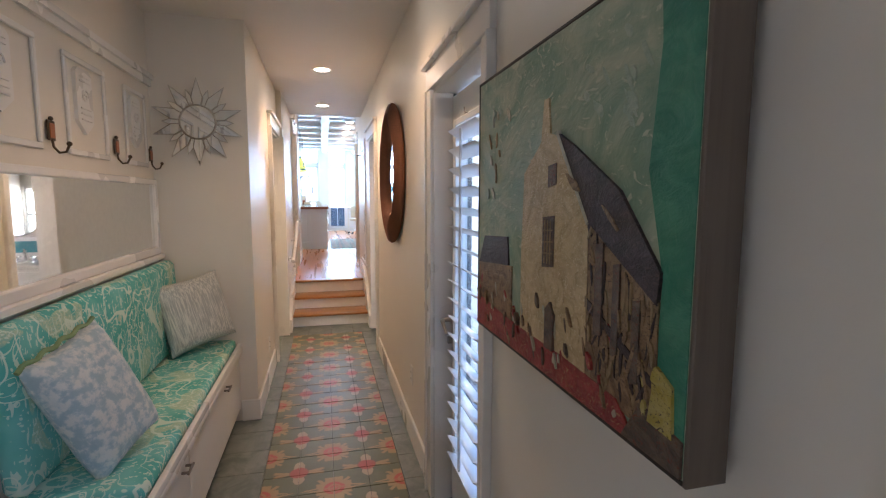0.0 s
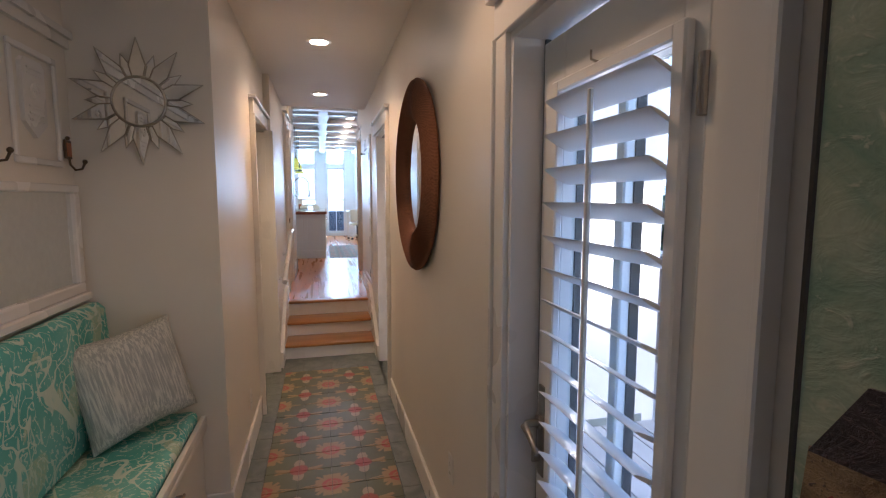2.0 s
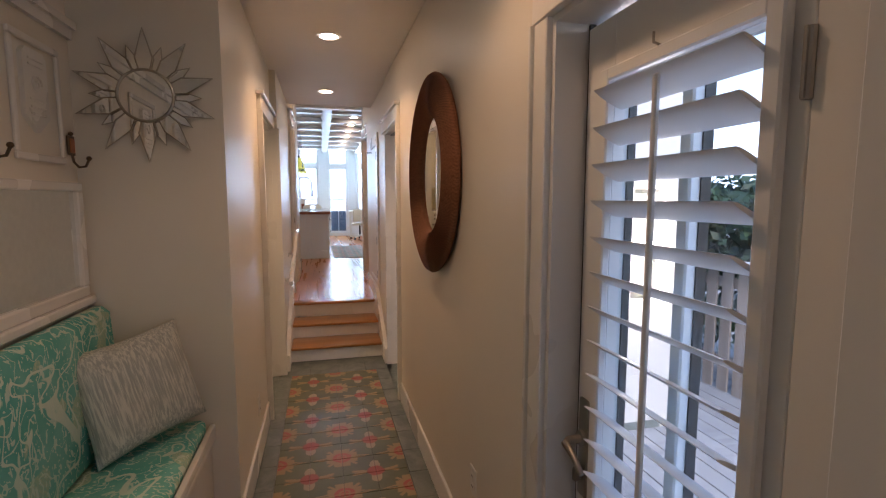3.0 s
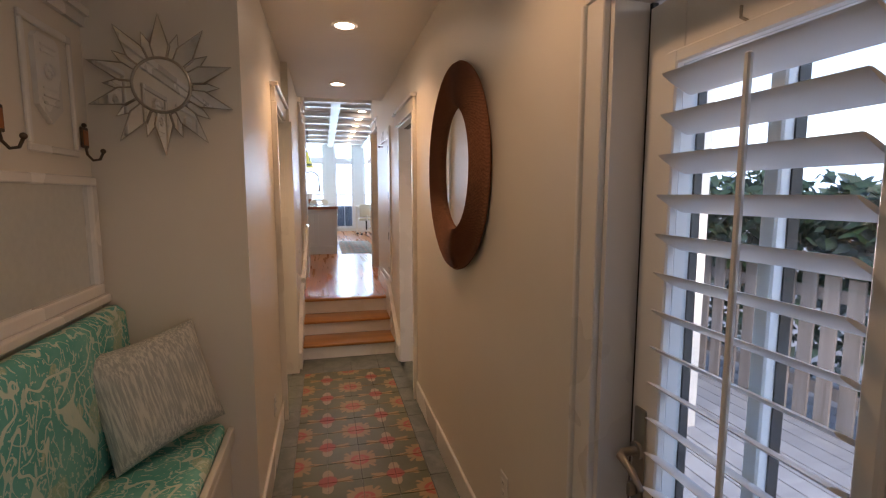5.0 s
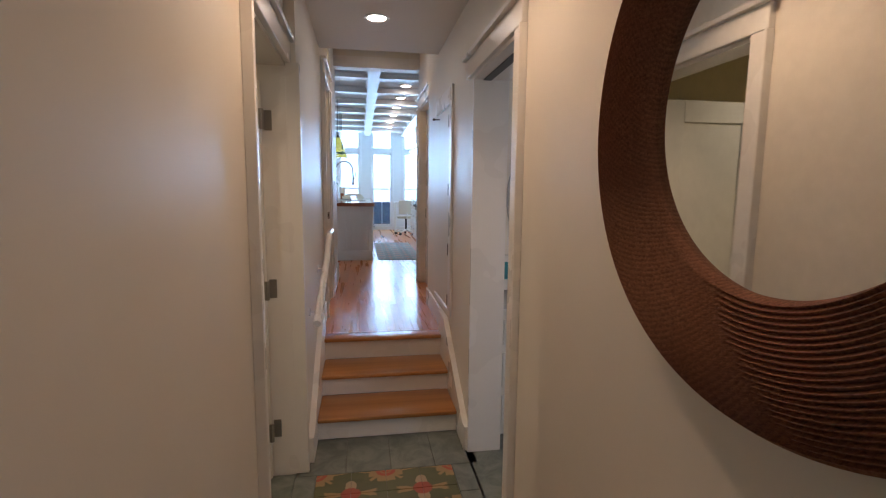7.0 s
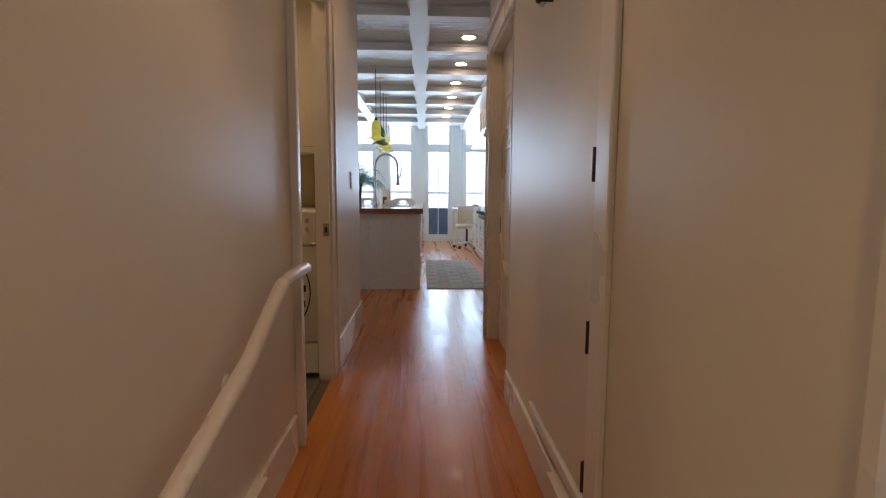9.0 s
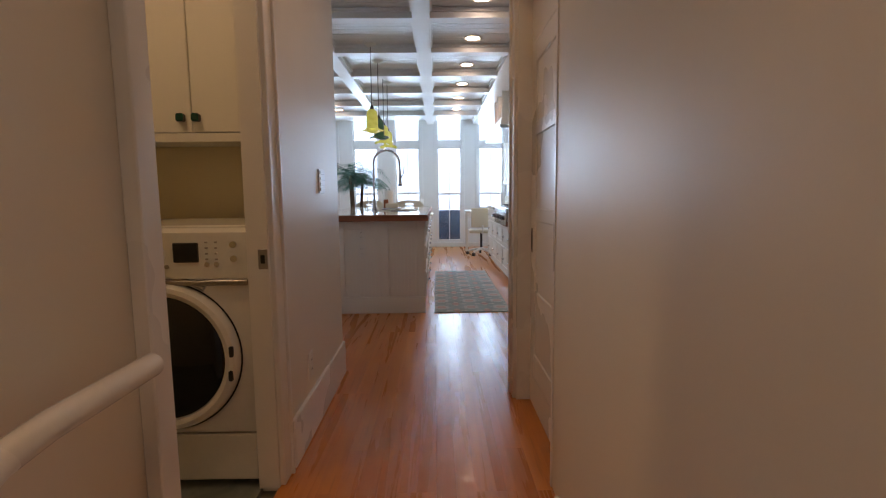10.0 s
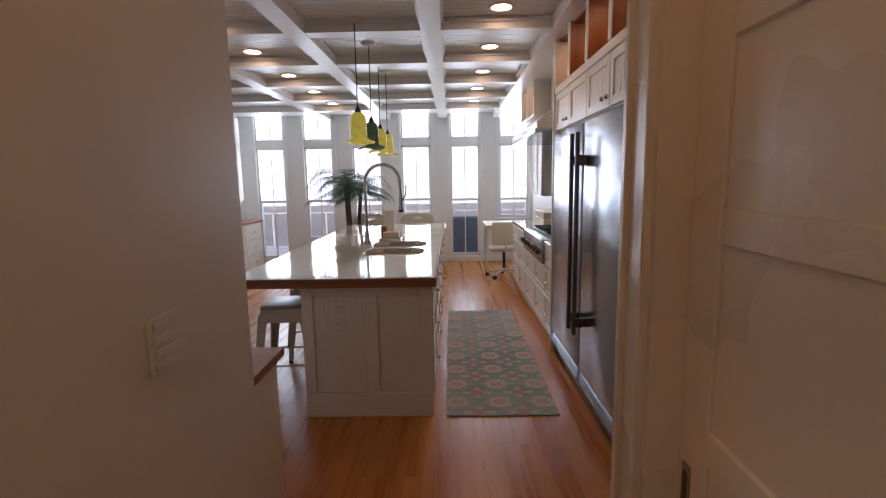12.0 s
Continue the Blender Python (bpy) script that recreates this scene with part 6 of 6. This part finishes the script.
def dining_chair(x, y, turn):
    t = thing("dining_chair", (0, 0, 0), "cream moulded chair with an oval hole in its back", "chair", "chairs past the island")
    part("seat", box(-0.22, 0.22, -0.21, 0.21, 0.43, 0.46, 0.012, 2), "cream", t)
    out = []
    for k in range(40):
        a = 2 * math.pi * k / 40
        out.append((0.26 * abs(math.cos(a)) ** 0.6 * math.copysign(1, math.cos(a)), 0.82 + 0.19 * abs(math.sin(a)) ** 0.6 * math.copysign(1, math.sin(a))))
    inn = [(0.075 * math.cos(2 * math.pi * k / 40), 0.94 + 0.022 * math.sin(2 * math.pi * k / 40)) for k in range(40)]
    bm = bmesh.new()
    rings = []
    for h in (-0.24, -0.21):
        rings.append([bm.verts.new((p[0], h, p[1])) for p in out])
        rings.append([bm.verts.new((p[0], h, p[1])) for p in inn])
    for k in range(40):
        q = (k + 1) % 40
        for i, j2 in ((0, 1), (3, 2), (2, 0), (1, 3)):
            bm.faces.new((rings[i][k], rings[i][q], rings[j2][q], rings[j2][k]))
    part("backrest", bm, "cream", t, smooth=40)
    for a in (-0.19, 0.19):
        for b in (-0.19, 0.19):
            part("leg", cyl((a, b, 0.43), (a * 1.1, b * 1.1, 0), 0.016, 0.012, 10), "cream", t)
    part("back_post", boxes((-0.19, -0.15, -0.235, -0.215, 0.44, 0.70), (0.15, 0.19, -0.235, -0.215, 0.44, 0.70)), "cream", t)
    t.matrix_basis = pose(x, y, UP, 0, 0, turn)


dining_chair(1.09, 15.95, 0)
dining_chair(0.40, 15.95, 0)
tb = thing("dining_table", (0.6, 16.6, UP), "pale dining table past the island", "table")
part("top", box(0.0, 1.5, 16.15, 16.95, 1.17, 1.205, 0.008, 2), "cream", tb)
for x, y in ((0.07, 16.22), (1.43, 16.22), (0.07, 16.88), (1.43, 16.88)):
    part("leg", cyl((x, y, UP), (x, y, 1.17), 0.025, n=12), "cream", tb)

# palm in a basket
pp = thing("palm_plant", (0.16, 15.6, UP), "potted palm with dark trunks and feathery green fronds", "plant")
part("pot", lathe([(0.16, 0.0), (0.20, 0.34), (0.205, 0.36), (0.18, 0.36), (0.17, 0.30), (0.0, 0.30)], (0.16, 15.6, UP), 28), "basket", pp, "woven basket pot")
rnd = random.Random(7)
crown = bmesh.new()
for k in range(3):
    a = 2.1 * k
    top = Vector((0.16 + 0.13 * math.cos(a), 15.6 + 0.10 * math.sin(a), 1.76 + 0.07 * k))
    part("trunk", tube([(0.16 + 0.05 * math.cos(a), 15.6 + 0.05 * math.sin(a), UP + 0.28), (0.16 + 0.08 * math.cos(a), 15.6 + 0.07 * math.sin(a), 1.1), top], [0.035, 0.03, 0.024], 10), "bark", pp)
    for f in range(17):
        b = 2 * math.pi * f / 17 + rnd.uniform(-0.2, 0.2)
        L, lift = rnd.uniform(0.40, 0.60), rnd.uniform(-0.35, 1.45)
        prev = top
        for s in range(1, 18):
            q = s / 17
            p = top + Vector((math.cos(b) * L * q, math.sin(b) * L * q, L * (lift * q * 1.3 - 1.1 * q * q * lift - 0.25 * q * q)))
            side = Vector((-math.sin(b), math.cos(b), 0))
            along = (p - prev).normalized()
            for sg in (-1, 1):
                w = 0.17 * math.sin(math.pi * min(1, q * 0.85 + 0.12)) + 0.02
                tip = p + side * sg * w + along * 0.07 + Vector((0, 0, -0.02 - 0.07 * rnd.random()))
                v = [crown.verts.new(x) for x in (p - along * 0.008, p + along * 0.008, tip)]
                crown.faces.new(v)
            v = [crown.verts.new(x) for x in (prev + side * 0.003, prev - side * 0.003, p - side * 0.003, p + side * 0.003)]
            crown.faces.new(v)
            prev = p
part("crown", crown, "palm", pp, "feathery green fronds", None)

rug = solo("rug", boxes((1.535, 2.25, 11.535, 13.99, UP + 0.001, UP + 0.010), bev=0.003), "rugmat", "grey-green runner rug with faded pink flowers", "rug")

# ---- outside the exterior door ----
EZ = -0.06
pd = tagged(new("porch_deck"), "grey board porch deck outside the door", "deck", kind="structure")
for k in range(24):
    part("deck_board", box(2.06 + k * 0.145, 2.195 + k * 0.145, 0.0, 9.0, EZ - 0.03, EZ, 0.003), "deck", pd)
fn = thing("fence", (4.7, 5, EZ), "weathered board fence with narrow gaps", "fence")
for k in range(60):
    y = 1.5 + k * 0.165
    part("board", box(4.68, 4.70, y, y + 0.11, -0.4, 1.03 + 0.006 * (k % 3), 0.003), "fence", fn)
part("cap_rail", box(4.62, 4.78, 1.4, 11.5, 1.05, 1.085, 0.006), "blind_white", fn, "pale cap rail")
for z in (0.15, 0.85):
    part("fence_rail", box(4.70, 4.74, 1.4, 11.5, z, z + 0.09), "fence", fn)
hg = bmesh.new()
rnd = random.Random(3)
for k in range(24000):
    p = Vector((rnd.uniform(5.3, 6.6), rnd.uniform(1, 14), 0))
    p.z = -0.4 + (2.1 + 0.35 * noise.noise(Vector((p.x * 0.9, p.y * 0.9, 0)))) * rnd.random() ** 0.45
    s = rnd.uniform(0.05, 0.11)
    d1 = Vector((rnd.uniform(-1, 1), rnd.uniform(-1, 1), rnd.uniform(-1, 1))).normalized()
    d2 = d1.orthogonal().normalized()
    hg.faces.new([hg.verts.new(p + d1 * s * a + d2 * s * b * 0.5) for a, b in ((-1, 0), (0, -1), (1, 0), (0, 1))])
hedge = solo("hedge", hg, "hedge", "dark green hedge behind the fence", "hedge", smooth=None)
tagged(hedge, kind="stuff")

# terrace outside the kitchen windows
td = tagged(new("terrace_deck"), "grey terrace deck outside the window wall", "deck", kind="structure")
for k in range(20):
    part("deck_board", box(-4.0, 5.0, FY + 0.16 + k * 0.145, FY + 0.295 + k * 0.145, UP - 0.1, UP - 0.06, 0.003), "terrace", td)
tr = thing("terrace_railing", (0.5, 20.2, UP - 0.06), "slender pale terrace railing on thin posts", "railing")
part("top_rail", box(-4, 5, 20.17, 20.22, 1.20, 1.235, 0.004), "blind_white", tr)
for k in range(8):
    part("post", box(-4 + k * 1.28, -3.96 + k * 1.28, 20.18, 20.21, UP - 0.06, 1.20), "blind_white", tr)
so = thing("outdoor_sofa", (1.85, 18.6, UP - 0.06), "slate-blue outdoor sofa on the terrace", "sofa")
part("seat", box(1.35, 2.55, 18.3, 19.0, 0.40, 0.82, 0.05, 3), "slate_cloth", so)
part("backrest", box(1.35, 2.55, 18.1, 18.3, 0.42, 1.22, 0.05, 3), "slate_cloth", so)
for x in (1.4, 2.5):
    part("leg", boxes((x - 0.03, x + 0.03, 18.15, 18.21, UP - 0.06, 0.45), (x - 0.03, x + 0.03, 18.9, 18.96, UP - 0.06, 0.45)), "darksteel", so)

# ---- floors, piece by piece ----
def proto(name, w, l, t, bev, mat):
    me = mesh_of(box(-w / 2, w / 2, -l / 2, l / 2, -t, 0, bev), name, 40)
    me.materials.append(M[mat])
    return me


def lay(me, name, x, y, z, parent, turn=0):
    ob = new(name, me)
    ob.parent = parent
    ob.location = (x, y, z)
    ob.rotation_euler = (0, 0, turn)
    return ob


hall = bpy.data.objects["floor_hall"]
tile_me = proto("tile", TILE - 0.0018, TILE - 0.0018, 0.012, 0.001, "tile")
rnd = random.Random(11)
for r in range(42):
    for c in range(4):
        lay(tile_me, "tile", TX + (c - 1.5) * TILE, TY + 0.385 - (r + 0.5) * 0.1925, rnd.uniform(-0.0006, 0.0006), hall)
E0, E1 = TX - 2 * TILE, TX + 2 * TILE
BT = 0.255
me_l = proto("border_tile", E0 - XL - 0.003, BT - 0.003, 0.012, 0.002, "slate")
me_r = proto("border_tile", XR - E1 - 0.003, BT - 0.003, 0.012, 0.002, "slate")
me_n = proto("border_tile", E0 - 0.33 - 0.003, BT - 0.003, 0.012, 0.002, "slate")
me_e = proto("border_tile", BT - 0.003, 0.39 - 0.003, 0.012, 0.002, "slate")
y = 6.45 - BT / 2
while y > -1.6:
    if y > 4.4:
        lay(me_l, "border_tile", (XL + E0) / 2, y, 0, hall)
    else:
        lay(me_n, "border_tile", (0.33 + E0) / 2, y, 0, hall)
    lay(me_r, "border_tile", (XR + E1) / 2, y, 0, hall)
    y -= BT
for k in range(4):
    lay(me_e, "border_tile", 0.93 + BT * (k + 0.5), 6.645, 0, hall)

upper = bpy.data.objects["floor_upper_base"]
PW = 0.0735
rnd = random.Random(5)
meshes = {}
for k in range(15):
    y = 7.62
    while y < 11.9:
        L = round(rnd.choice((0.9, 1.2, 1.5, 1.8, 2.1)), 2)
        if y + L > 11.7:
            L = round(11.98 - y, 2)
        key = L
        if key not in meshes:
            meshes[key] = proto("plank", PW - 0.0001, L - 0.0001, 0.02, 0.0002, "floorwood")
        lay(meshes[key], "plank", SL + PW * (k + 0.5), y + L / 2, UP, upper)
        y += L
rest = bmesh.new()
def strip(x, y0, y1):
    y = y0
    while y < y1 - 0.01:
        L = min(rnd.uniform(0.9, 2.2), y1 - y)
        box(x + 0.0001, x + PW - 0.0001, y + 0.0001, y + L - 0.0001, UP - 0.02, UP, bm=rest)
        y += L
k = -43
while True:
    x = SL + PW * k
    if x > 3.0:
        break
    strip(x, 11.98 if 0 <= k < 15 else 10.05, FY)
    k += 1
ro = setting("floor_kitchen_planks", rest, "floorwood", "varnished orange fir plank floor", "floor")
